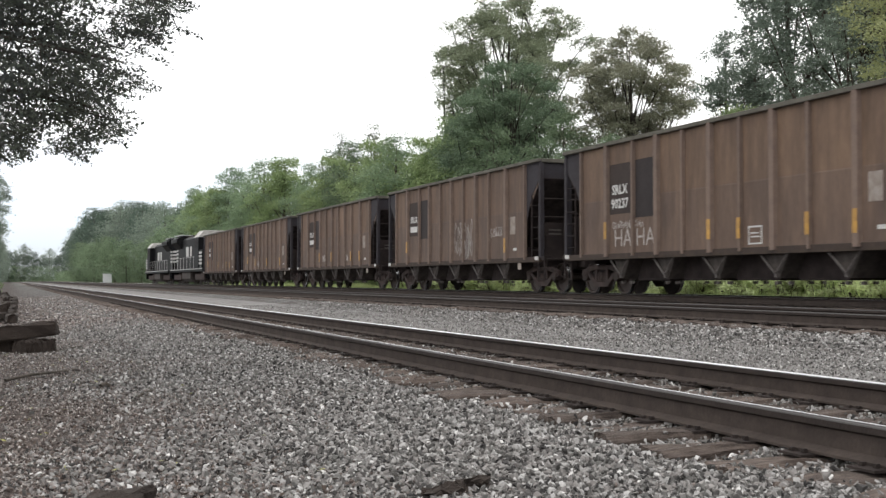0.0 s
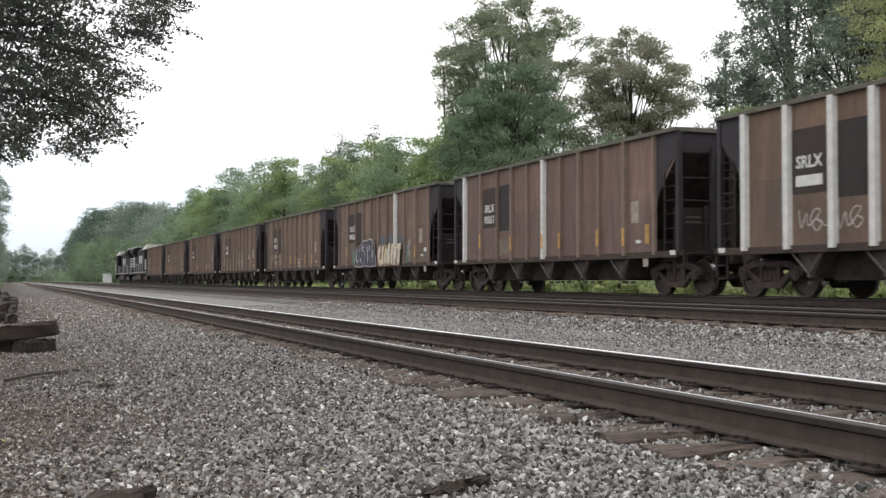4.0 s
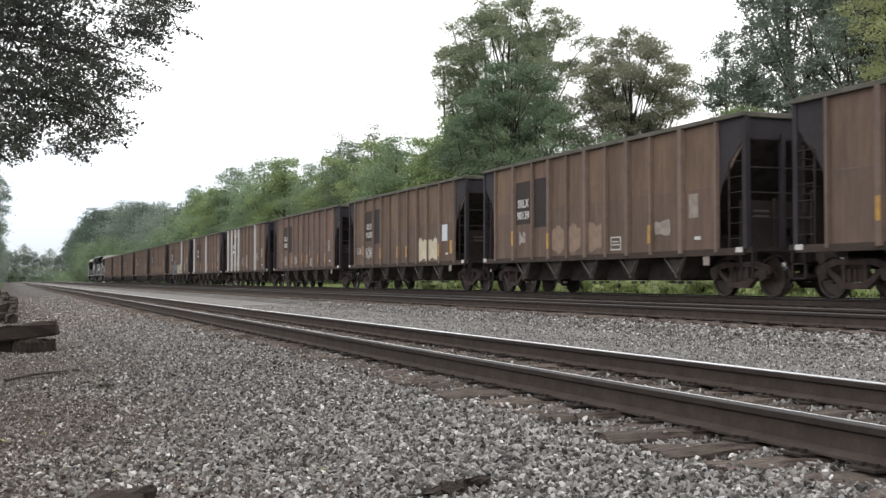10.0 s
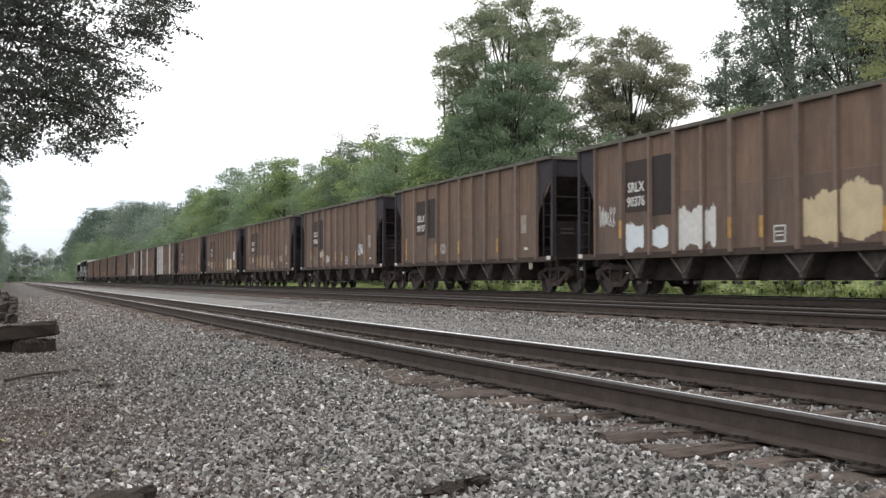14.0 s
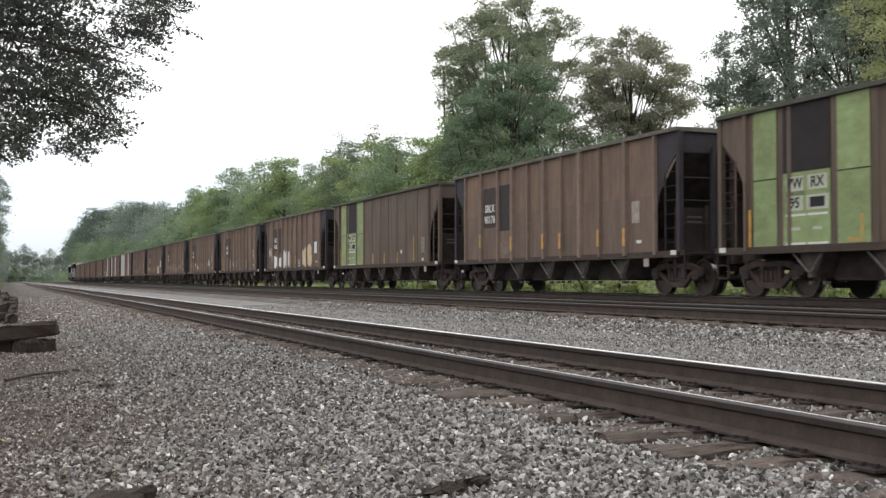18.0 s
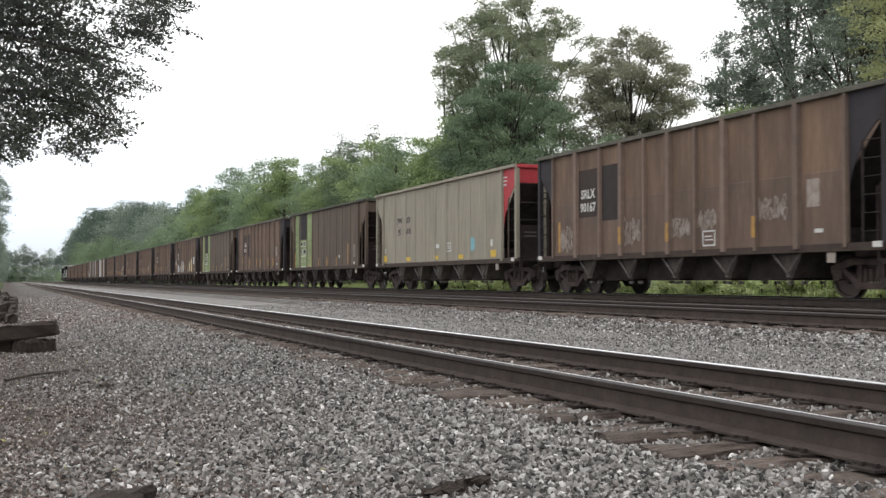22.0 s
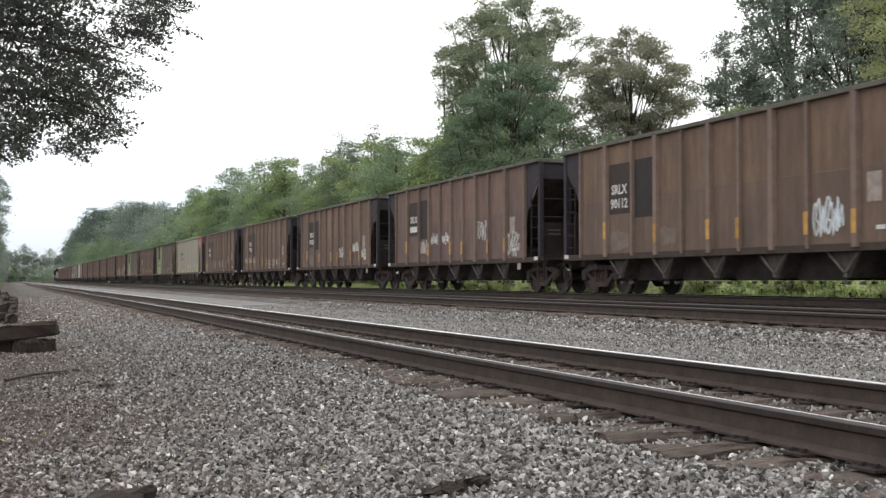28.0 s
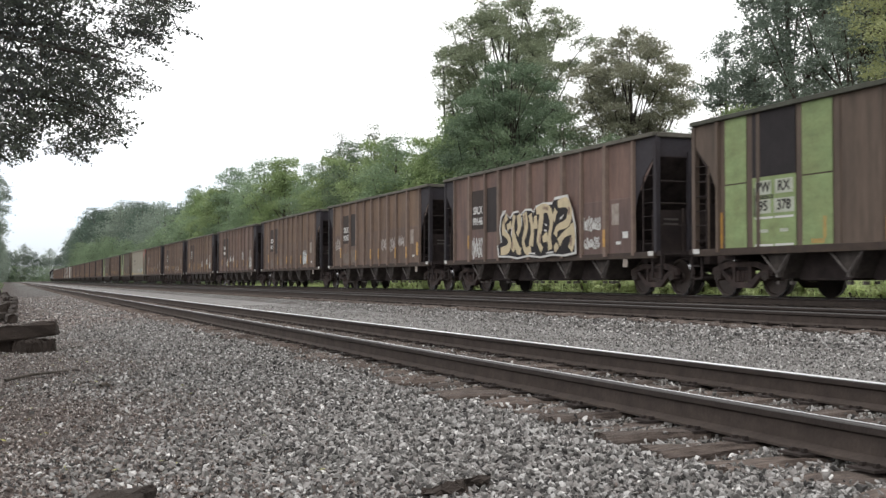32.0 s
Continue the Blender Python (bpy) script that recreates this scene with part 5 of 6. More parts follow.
specks(6, -1.65, 1.46, 3.1, 0.90, [[(0.05, 0.42), (0.09, 0.16)], [(0.30, 0.60), (0.31, 0.34)], [(0.36, 0.66), (0.38, 0.45)]], "yellow", 0.09, "ochre accent of a sprayed mural")
smear(CARS[6], 3.55, 1.45, 0.8, 0.8, "teal", 61); smear(CARS[6], -3.6, 1.45, 0.5, 0.8, "teal", 62); scrawl(6, -4.0, 1.6, 0.35, 0.8, "chalk", 3, 0.04)

# green-ended cars: painted sheets at the front, a black panel, lettered blocks
for k in (15, 17, 26):
    for y, w in ((5.42, 0.78), (2.80, 1.04)):
        for z, h in ((3.24, 1.46), (1.77, 1.42)):
            plate(k, y, z, w, h, "green", "painted_panel", "faded green painted panel")
    plate(k, 4.10, 3.28, 1.44, 1.40, "patch", "painted_panel", "black painted panel")
    plate(k, 4.10, 1.82, 1.44, 1.50, "green", "painted_panel", "green panel behind lettering")
    for y, z, w, h, text in ((4.44, 2.34, 0.52, 0.30, "PW"), (3.76, 2.34, 0.58, 0.30, "RX"), (4.44, 1.94, 0.50, 0.30, "95"), (3.76, 1.94, 0.66, 0.30, "378" if k == 26 else "")):
        piece("number_block", plate_mesh("number_block", w, h, M["pale_block"], 0.003), CARS[k], on_side(y, z, 0.022), "pale block behind the lettering")
        if text:
            piece("lettering", words(text, 0.30, M["patch"], 0.006), CARS[k], on_side(y, z, 0.027), "black stencilled lettering")
        else:
            piece("lettering", plate_mesh("lettering", 0.44, 0.2, M["patch"], 0.002), CARS[k], on_side(y, z, 0.026), "black stencilled number bar")
    plate(k, 4.72, 2.05, 0.14, 0.62, "patch", "painted_panel", "small black painted patch"); plate(k, 4.34, 2.14, 0.46, 0.09, "patch", "painted_panel", "small black painted patch")
    for y in (4.42, 3.76):
        for z in (1.70, 1.12):
            piece("lettering", plate_mesh("lettering", 0.60, 0.045, M["white"], 0.003), CARS[k], on_side(y, z, 0.022), "white stencil line")
        piece("lettering", plate_mesh("lettering", 0.26, 0.07, M["pale_block"], 0.003), CARS[k], on_side(y, 1.42, 0.022), "small pale stencil bar")
    smear(CARS[k], 5.2, 1.45, 0.30, 0.36, "tanwash", 90 + k); scrawl(k, 2.85, 2.0, 0.5, 0.55, "pale_block", 4, 0.03)
    for y in (5.96, 2.52):
        plate(k, y, 1.42, 0.10, 0.95 if y > 5 else 0.45, "yellow", "reflector", "yellow upright reflector")
    plate(k, 2.72, 1.16, 0.40, 0.09, "yellow", "reflector", "yellow reflector foot")
    for y, z, h in ((0.80, 1.34, 0.44), (-0.80, 1.33, 0.46), (-2.52, 1.31, 0.46), (-4.55, 1.65, 0.98)):
        plate(k, y, z, 0.11, h, "yellow", "reflector", "yellow upright reflector")
    plate(k, -3.05, 1.55, 0.18, 0.13, "white"); plate(k, -5.6, 1.2, 0.2, 0.1, "white")
    for i in range(8):
        plate(k, -5.62, 1.50 + i * 0.075, 0.36, 0.04, "pale")
for text, y, z in (("PW", 3.98, 2.78), ("RX", 2.90, 2.78), ("95", 3.98, 2.33), ("410", 2.90, 2.33)):
    plate(18, y, z, 0.56, 0.38, "pale", "number_block", "pale block behind the lettering")
    piece("lettering", words(text, 0.36, M["patch"], 0.004), CARS[18], on_side(y, z, 0.021), "black stencilled lettering")
for y, w, h, z in ((5.85, 0.42, 0.27, 1.29), (2.92, 0.5, 0.16, 1.23), (-0.24, 0.46, 0.14, 1.23), (-2.68, 0.49, 0.15, 1.22), (-5.58, 0.46, 0.23, 1.27)):
    plate(18, y, z, w, h, "bright_yellow", "reflector", "yellow reflector plate")
plate(18, -0.40, 1.66, 0.30, 0.15, "white"); framed(18, -1.51, 1.59, 0.47, 0.32); smear(CARS[18], -3.74, 1.64, 0.5, 0.53, "sky_blue", 71); plate(18, -5.44, 1.63, 0.18, 0.22, "white"); plate(18, 5.8, 1.62, 0.1, 0.2, "white")
for i in range(3):
    piece("lettering", plate_mesh("lettering", 0.5, 0.05, M["white"], 0.003), CARS[18], Matrix(((-1, 0, 0, 0.25), (0, 0, -1, -END_Y - 0.008), (0, -1, 0, 3.75 - i * 0.1), (0, 0, 0, 1))), "white writing bars on the red end")
    piece("lettering", plate_mesh("lettering", 0.34, 0.05, M["white"], 0.003), CARS[18], on_side(-6.5, 3.7 - i * 0.12, 0.012), "white writing bars on the red end")

TOLD = {5: "rusty brown hopper car with HA HA sprayed near its number", 6: "rusty brown hopper car with a long colourful graffiti mural", 7: "rusty brown hopper car with two pale posts and a yellow placard",
        8: "rusty brown hopper car with five white-painted side posts", 9: "rusty brown hopper car with yellow reflectors and chalk scrawls", 10: "rusty brown hopper car with cream paint blocks and a notice",
        11: "rusty brown hopper car with washed-out tan patches", 12: "rusty brown hopper car with white tags below its number", 13: "plain rusty brown hopper car with tall yellow reflector strips",
        14: "rusty brown hopper car with white and cream paint blocks", 16: "rusty brown hopper car with a full row of yellow reflectors", 19: "rusty brown hopper car with pale scribbled tags",
        20: "rusty brown hopper car with chalky tags along its lower side", 21: "rusty brown hopper car with white looping tags", 22: "rusty brown hopper car with several small white tags", 23: "rusty brown hopper car with one ornate bluish tag",
        24: "rusty brown hopper car with three repeated chalk tags", 25: "rusty brown hopper car with a big cream bubble-letter mural"}
for k, label in TOLD.items():
    tagged(CARS[k], label)

# ---- engines ----
def build_loco(label, cab_front):
    """A black six-axle road engine, front to +Y, origin on the rail tops at its middle."""
    lo = thing("locomotive", label, "locomotive", "engines of the coal train")
    s = Shape().box(-1.5, 1.5, -10.2, 10.2, 1.15, 1.45).box(-1.35, 1.35, -10.4, -10.2, 0.55, 1.5).box(-1.35, 1.35, 10.2, 10.4, 0.55, 1.5)
    piece("frame", s.mesh("frame", M["loco"], 0.02), lo)
    d = 1 if cab_front else -1
    y0, y1 = sorted((d * 5.6, d * -9.3))
    piece("hood", Shape().prism([(-0.95, 1.45), (0.95, 1.45), (0.95, 4.2), (0.6, 4.45), (-0.6, 4.45), (-0.95, 4.2)], 1, y0, y1).mesh("hood", M["loco"], 0.03), lo)
    y0, y1 = sorted((d * -5.2, d * -9.2))
    piece("radiator", Shape().prism([(-0.96, 3.4), (0.96, 3.4), (1.5, 4.0), (1.5, 4.35), (0.9, 4.7), (-0.9, 4.7), (-1.5, 4.35), (-1.5, 4.0)], 1, y0, y1).mesh("radiator", M["loco"], 0.02), lo)
    # pale plate: sky light on the radiator top is put into its colour
    piece("radiator_grille", Shape().box(-1.2, 1.2, y0 + 0.1, y1 - 0.1, 4.69, 4.76).mesh("radiator_grille", M["cabinet"]), lo, None, "radiator top coloured pale for sky light")
    y0, y1 = sorted((d * 5.6, d * 8.0))
    piece("cab", Shape().prism([(-1.5, 1.45), (1.5, 1.45), (1.5, 4.1), (1.0, 4.6), (-1.0, 4.6), (-1.5, 4.1)], 1, y0, y1).mesh("cab", M["loco"], 0.03), lo)
    y0, y1 = sorted((d * 8.0, d * 9.6))
    piece("nose", Shape().box(-1.45, 1.45, y0, y1, 1.45, 3.0).mesh("nose", M["loco"], 0.08), lo)
    for side in (-1, 1):
        for a in (5.85, 6.9):
            yy = sorted((d * a, d * (a + 0.8)))
            piece("cab_window", Shape().box(min(side * 1.49, side * 1.51), max(side * 1.49, side * 1.51), yy[0], yy[1], 3.2, 3.9).mesh("cab_window", M["patch"]), lo)
        rail = Shape()
        for y in range(-9, 10, 2):
            rail.rod((side * 1.45, y, 1.45), (side * 1.45, y, 2.45), 0.016, 5)
        rail.rod((side * 1.45, -9, 2.45), (side * 1.45, 9, 2.45), 0.016, 5)
        piece("handrail", rail.mesh("handrail", M["white"]), lo, None, "pale handrail along the walkway")
        piece("walkway_edge", Shape().box(min(side * 1.5, side * 1.53), max(side * 1.5, side * 1.53), -10, 10, 1.36, 1.41).mesh("walkway_edge", M["white"]), lo, None, "white stripe on the walkway edge")
    for k, (w, h) in enumerate(((1.5, 0.9), (0.9, 0.9))):
        emb = Shape().box(-0.972, -0.951, 2.0 - k * 2.2 - w / 2, 2.0 - k * 2.2 + w / 2, 2.6, 2.6 + h)
        piece("emblem", emb.mesh("emblem", M["white"]), lo, None, "plain white emblem block on the hood")
    y0, y1 = sorted((d * 5.5, d * 8.1))
    piece("cab_roof", Shape().prism([(-1.52, 4.08), (1.52, 4.08), (1.05, 4.66), (-1.05, 4.66)], 1, y0, y1).mesh("cab_roof", M["roof_pale"], 0.03), lo, None, "cab roof coloured pale for reflected sky")
    for k in range(4):
        a, c = sorted((d * 8.1, d * 9.55))
        piece("nose_stripe", Shape().box(-1.475, -1.449, a, c, 1.75 + k * 0.30, 1.91 + k * 0.30).mesh("nose_stripe", M["white"]), lo)
        e = d * -9.32
        piece("end_stripe", Shape().box(-0.93, 0.93, min(e, e - d * 0.03), max(e, e - d * 0.03), 2.2 + k * 0.34, 2.38 + k * 0.34).mesh("end_stripe", M["white"]), lo)
        piece("side_stripe", Shape().box(-0.97, -0.951, min(d * -9.2, d * -8.0), max(d * -9.2, d * -8.0), 2.2 + k * 0.34, 2.38 + k * 0.34).mesh("side_stripe", M["white"]), lo)
    piece("fuel_tank", Shape().prism([(-1.35, 1.15), (1.35, 1.15), (1.35, 0.55), (1.0, 0.25), (-1.0, 0.25), (-1.35, 0.55)], 1, -2.6, 2.6).mesh("fuel_tank", M["gate"], 0.03), lo, None, "dusty grey fuel tank")
    for y in (-2.0, 0.5, 2.5, 4.2):
        piece("exhaust_fan", Shape().lathe([(4.44, 0.001), (4.44, 0.55), (4.6, 0.55), (4.6, 0.001)], 2, 14, (0, d * -y * 0.7 + 1.2, 0)).mesh("exhaust_fan", M["gate"]), lo)
    for end in (-1, 1):
        piece("coupler", Shape().box(-0.15, 0.15, min(end * 10.4, end * 10.85), max(end * 10.4, end * 10.85), 0.75, 1.0).mesh("coupler", M["truck"], 0.02), lo)
        tr = piece("truck", Shape().box(-1.2, -1.0, -2.4, 2.4, 0.45, 0.95).box(1.0, 1.2, -2.4, 2.4, 0.45, 0.95).box(-1.0, 1.0, -0.5, 0.5, 0.6, 1.1).mesh("engine_truck", M["truck"], 0.04), lo, moved(0, end * 6.7, 0), "grey-brown three-axle truck")
        for a in (-1.8, 0.0, 1.8):
            piece("wheelset", WHEELSET, tr, moved(0, a, 0.457))
        lamp = Shape().box(-0.2, 0.2, min(end * 10.4, end * 10.44), max(end * 10.4, end * 10.44), 1.3, 1.45)
        piece("ditch_light", lamp.mesh("ditch_light", M["white"]), lo)
    return lo


LOCO_LEN = 21.7
# sky reflected by the roof slopes is put into this pale colour
M["roof_pale"] = mat("sky_bright_roof", (0.62, 0.60, 0.57), 0.6, var=0.3, scale=2, fine=14, second=(0.30, 0.28, 0.26))
CARS[0] = build_loco("black diesel locomotive with white stripes coupled to the first hopper", False)
CARS[-1] = build_loco("leading black diesel locomotive with white lettering blocks", True)


# ---- trees ----
def limb(verts, faces, a, b, ra, rb, seg=6):
    a, b = np.array(a, float), np.array(b, float)
    d = b - a
    d /= np.linalg.norm(d) + 1e-9
    u = np.cross(d, (0.3, 0.9, 0.2)); u /= np.linalg.norm(u); v = np.cross(d, u)
    base = len(verts)
    for c, r in ((a, ra), (b, rb)):
        for i in range(seg):
            t = 2 * math.pi * i / seg
            verts.append(c + r * (math.cos(t) * u + math.sin(t) * v))
    for i in range(seg):
        faces.append((base + i, base + (i + 1) % seg, base + seg + (i + 1) % seg, base + seg + i))


def tree_meshes(seed, height, width, bare, lobes, leaves, size, material, squash=0.6, lobe=0.34, top=0.55, group=26, tuft=0.20, gaps=0.0, grain=0.8, limbs=0.20, bark="bark"):
    """Trunk, limbs to each lobe of the crown, twigs in the lobes, and leaves in sprays over the lobes' outer parts.
    bare: the share of the height with no crown; top: where the crown is widest."""
    rng = np.random.RandomState(seed)
    V, Fc, C = [], [], []
    r0 = 0.014 * height + 0.05
    lean = rng.normal(size=2) * 0.03 * height
    axis = lambda u: np.array([lean[0] * u + 0.15 * math.sin(3 * u + seed), lean[1] * u + 0.15 * math.cos(4 * u + seed), -0.3 + (height * 0.9 + 0.3) * u])
    for k in range(8):
        limb(V, Fc, axis(k / 8), axis((k + 1) / 8), r0 * (1 - 0.11 * k), r0 * (1 - 0.11 * (k + 1)), 8)
    for i in range(lobes):
        u = (i + rng.uniform(0.1, 0.9)) / lobes
        reach = width * max(0.12, 1 - abs((u - top) / (top if u < top else 1.08 - top)) ** 2.2)
        a = i * 2.4 + rng.uniform(-0.5, 0.5)
        rl = lobe * width * rng.uniform(0.65, 1.15) * (0.75 if u > 0.85 else 1.0)
        rad = max(0.0, reach - rl * 0.8) * (rng.uniform(0.15, 1.0) ** 0.5)
        c = axis(0.9 * u) * np.array([1, 1, 0]) + np.array([rad * math.cos(a), rad * math.sin(a), height * (bare + (0.97 - bare) * u) - rl * squash * 0.6 * (u > 0.7)])
        # limb with a bend
        s = axis(min(0.95, max(0.12, (c[2] / height) * rng.uniform(0.55, 0.8))))
        m = s * 0.45 + c * 0.55 + rng.normal(size=3) * 0.12 * width + np.array([0, 0, -0.06 * height * rng.uniform(0, 1)])
        r1 = r0 * limbs
        limb(V, Fc, s, m, r1, r1 * 0.65, 5); limb(V, Fc, m, c, r1 * 0.65, r1 * 0.35, 5)
        n = max(4, int(leaves / lobes / group * (rl / (lobe * width)) ** 2))
        d = rng.normal(size=(n, 3)); d[:, 2] = d[:, 2] * 0.8 + 0.35; d /= np.linalg.norm(d, axis=1)[:, None]
        q = c + d * rl * np.array([1, 1, squash]) * rng.uniform(0.45, 1.08, (n, 1)) ** 0.6
        q += np.column_stack([rng.normal(size=(n, 2)) * 0.1 * rl, np.zeros(n)])
        if gaps:
            q = q[[noise.noise((p[0] * grain, p[1] * grain, p[2] * grain * 1.5)) > gaps - 0.5 for p in q]]
            n = len(q)
            if not n:
                continue
        for t in q[:: max(1, n // 7)] if size < 0.2 else ():
            limb(V, Fc, c, t, min(0.03, r1 * 0.28), 0.008, 3)
        C.append(np.repeat(q, group, 0) + rng.normal(size=(n * group, 3)) * np.array([1.0, 1.0, 0.6]) * tuft * rng.uniform(0.6, 1.3, (n * group, 1)))
    me_t = raw("trunk", np.array(V), Fc, M[bark], True)
    return me_t, leaf_mesh("crown", np.concatenate(C), size, rng, material)


def leaf_mesh(name, c, size, rng, material, droop=0.5, broad=0.45):
    """Small pointed leaves, each a folded pair of triangles."""
    n = len(c)
    nrm = rng.normal(size=(n, 3)); nrm[:, 2] = np.abs(nrm[:, 2]) + droop; nrm /= np.linalg.norm(nrm, axis=1)[:, None]
    u = np.cross(nrm, rng.normal(size=(n, 3))); u /= np.linalg.norm(u, axis=1)[:, None]
    v = np.cross(nrm, u)
    s = size * rng.uniform(0.6, 1.25, (n, 1))
    P = np.stack([c - u * s, c - v * s * broad + nrm * s * 0.12, c + u * s, c + v * s * broad + nrm * s * 0.12], 1).reshape(-1, 3)
    f = np.arange(4 * n).reshape(-1, 4)
    return fast(name, P, f, material)


M["leaf_e"] = leaf_mat("reddish_olive_leaf", (0.287, 0.287, 0.205), (0.161, 0.167, 0.122))
TREE = {}
def tree_kind(key, **kw):
    TREE[key] = (tree_meshes(**kw), kw["height"])


tree_kind("tall_airy", seed=3, height=19, width=6.4, bare=0.36, lobes=80, leaves=170000, size=0.085, material=M["leaf_d"], squash=0.5, lobe=0.21, top=0.6, group=30, tuft=0.2, gaps=0.2, grain=0.5, limbs=0.26, bark="bark_dark")
tree_kind("lush", seed=23, height=14, width=4.7, bare=0.18, lobes=64, leaves=120000, size=0.085, material=M["leaf_g"], squash=0.55, lobe=0.24, top=0.55, group=30, tuft=0.2, gaps=0.12, grain=0.6, limbs=0.24, bark="bark_dark")
tree_kind("spreading", seed=29, height=13, width=4.0, bare=0.34, lobes=64, leaves=110000, size=0.072, material=M["leaf_e"], squash=0.5, lobe=0.25, top=0.6, group=30, tuft=0.17, gaps=0.18, grain=0.7, limbs=0.2, bark="bark_dark")
tree_kind("airy_dark", seed=14, height=17, width=4.6, bare=0.15, lobes=80, leaves=110000, size=0.075, material=M["leaf_c"], squash=1.0, lobe=0.21, top=0.5, group=30, tuft=0.19, gaps=0.32, grain=0.6, limbs=0.2)
tree_kind("slender", seed=15, height=12, width=1.9, bare=0.15, lobes=18, leaves=26000, size=0.08, material=M["leaf_c"], squash=1.0, lobe=0.5, top=0.55, group=30, tuft=0.18, gaps=0.3, grain=1.0, limbs=0.2)
tree_kind("yellowing", seed=18, height=11, width=3.0, bare=0.5, lobes=18, leaves=30000, size=0.06, material=M["leaf_f"], squash=0.6, lobe=0.42, top=0.5, group=30, tuft=0.15, gaps=0.3, grain=1.0)
tree_kind("round", seed=4, height=13, width=4.2, bare=0.0, lobes=26, leaves=32000, size=0.115, material=M["leaf_a"], squash=0.7, lobe=0.38, top=0.45, tuft=0.30)
tree_kind("light", seed=5, height=11, width=3.8, bare=0.0, lobes=26, leaves=30000, size=0.112, material=M["leaf_b"], squash=0.7, lobe=0.37, top=0.4, tuft=0.28)
tree_kind("dark", seed=6, height=14, width=4.4, bare=0.02, lobes=26, leaves=32000, size=0.115, material=M["leaf_g"], squash=0.7, lobe=0.37, top=0.45, tuft=0.30)
tree_kind("sprig", seed=16, height=14, width=2.4, bare=0.2, lobes=20, leaves=8000, size=0.10, material=M["leaf_d"], squash=1.0, lobe=0.34, top=0.35, tuft=0.26)
tree_kind("bush", seed=7, height=5, width=2.8, bare=0.0, lobes=16, leaves=6000, size=0.10, material=M["leaf_b"], squash=0.7, lobe=0.42, top=0.35, tuft=0.24)
tree_kind("weed", seed=17, height=1.0, width=0.8, bare=0.0, lobes=9, leaves=1100, size=0.065, material=M["weed"], squash=0.8, lobe=0.42, top=0.35, tuft=0.09)
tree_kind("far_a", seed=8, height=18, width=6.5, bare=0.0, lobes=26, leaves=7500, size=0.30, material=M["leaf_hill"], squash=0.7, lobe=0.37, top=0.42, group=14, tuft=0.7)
tree_kind("far_b", seed=9, height=18, width=6.5, bare=0.0, lobes=26, leaves=7500, size=0.30, material=M["leaf_c"], squash=0.7, lobe=0.37, top=0.42, group=14, tuft=0.7)
tree_kind("far_c", seed=10, height=11, width=5.0, bare=0.0, lobes=20, leaves=7000, size=0.22, material=M["leaf_a"], squash=0.7, lobe=0.38, top=0.4, group=14, tuft=0.5)


def plant(kind, x, y, height, turn, label, category="tree", group=""):
    (tr, cr), h = TREE[kind]
    ob = thing("bush" if kind == "bush" else "tree", label, category, group, Matrix.Translation((x, y, ground_z(x) - 0.05)) @ pose(0, 0, 0, 0, 0, turn) @ Matrix.Scale(height / h, 4))
    piece("trunk", tr, ob); piece("crown", cr, ob)
    return ob


def spot(px, lateral):
    """Along-track place that lies on the sight line of a given bearing, at a lateral distance."""
    return lateral * (2295.0 / (px - 15.0) - 0.3845)


rnd = random.Random(21)
plant("tall_airy", 31, spot(892, 31), 19.6, 20, "tall airy locust tree with olive leaves and bare dark limbs")
plant("lush", 27, spot(908, 27), 13.2, 80, "dense dark green tree before the tall locust")
plant("light", 27, spot(805, 27), 11.2, 70, "light green tree beside the tall locust")
plant("round", 26.5, spot(1000, 26.5), 9.0, 150, "deep green tree between the taller ones")
plant("round", 26.5, spot(1085, 26.5), 7.2, 10, "mid green young tree behind the train")
plant("dark", 28, spot(848, 28), 11.6, 50, "dark green tree beside the tall locust")
plant("spreading", 30, spot(1106, 30), 13.2, 200, "thin-crowned tree with reddish-olive leaves and open gaps")
plant("airy_dark", 28, spot(1535, 28), 17.0, 10, "tall dark tree with drooping foliage and sky gaps")
plant("slender", 31, spot(1280, 31), 11.6, 130, "dark slender tree among the row behind the train")
plant("slender", 29, spot(1350, 29), 10.8, 30, "dark slender tree beside the tall dark one")
plant("slender", 30, spot(1400, 30), 15.5, 80, "dark slender tree beside the tall dark one")
plant("airy_dark", 31, spot(1600, 31), 16.5, 250, "tall dark tree deeper in the woods")
plant("airy_dark", 29, spot(1640, 29), 16.0, 100, "tall dark tree at the edge of the woods")
plant("yellowing", 25, spot(1650, 25), 10.4, 100, "yellowing olive tree at the edge of the woods")
plant("light", 25.5, spot(1310, 25.5), 7.0, 40, "bright green young tree behind the train")
plant("round", 26, spot(1190, 26), 6.6, 160, "green young tree behind the train")
EDGE = [(870, 9, "round"), (800, 9.4, "light"), (750, 10.4, "light"), (705, 10.2, "round"), (665, 11.4, "light"), (630, 12.2, "round"), (590, 11.6, "light"), (548, 12.0, "round"), (505, 13.0, "light"), (470, 12.6, "round"),
        (440, 13.4, "round"), (412, 15.2, "dark"), (385, 12.6, "light"), (362, 14.0, "light"), (340, 14.6, "round")]
for i, (px, h, kind) in enumerate(EDGE):
    lat = 25.5 + rnd.uniform(-1, 2)
    plant(kind, lat, spot(px, lat), h * rnd.uniform(0.96, 1.04), rnd.uniform(0, 360), "leafy %s green tree in the wood along the track" % ("bright" if kind == "light" else "deep" if kind == "dark" else "mid"), "tree", "trees along the track")
    if i % 2 == 0:
        plant("round", lat + 6, spot(px, lat) + rnd.uniform(-4, 4), h * 0.95, rnd.uniform(0, 360), "mid green tree deeper in the wood", "tree", "trees along the track")
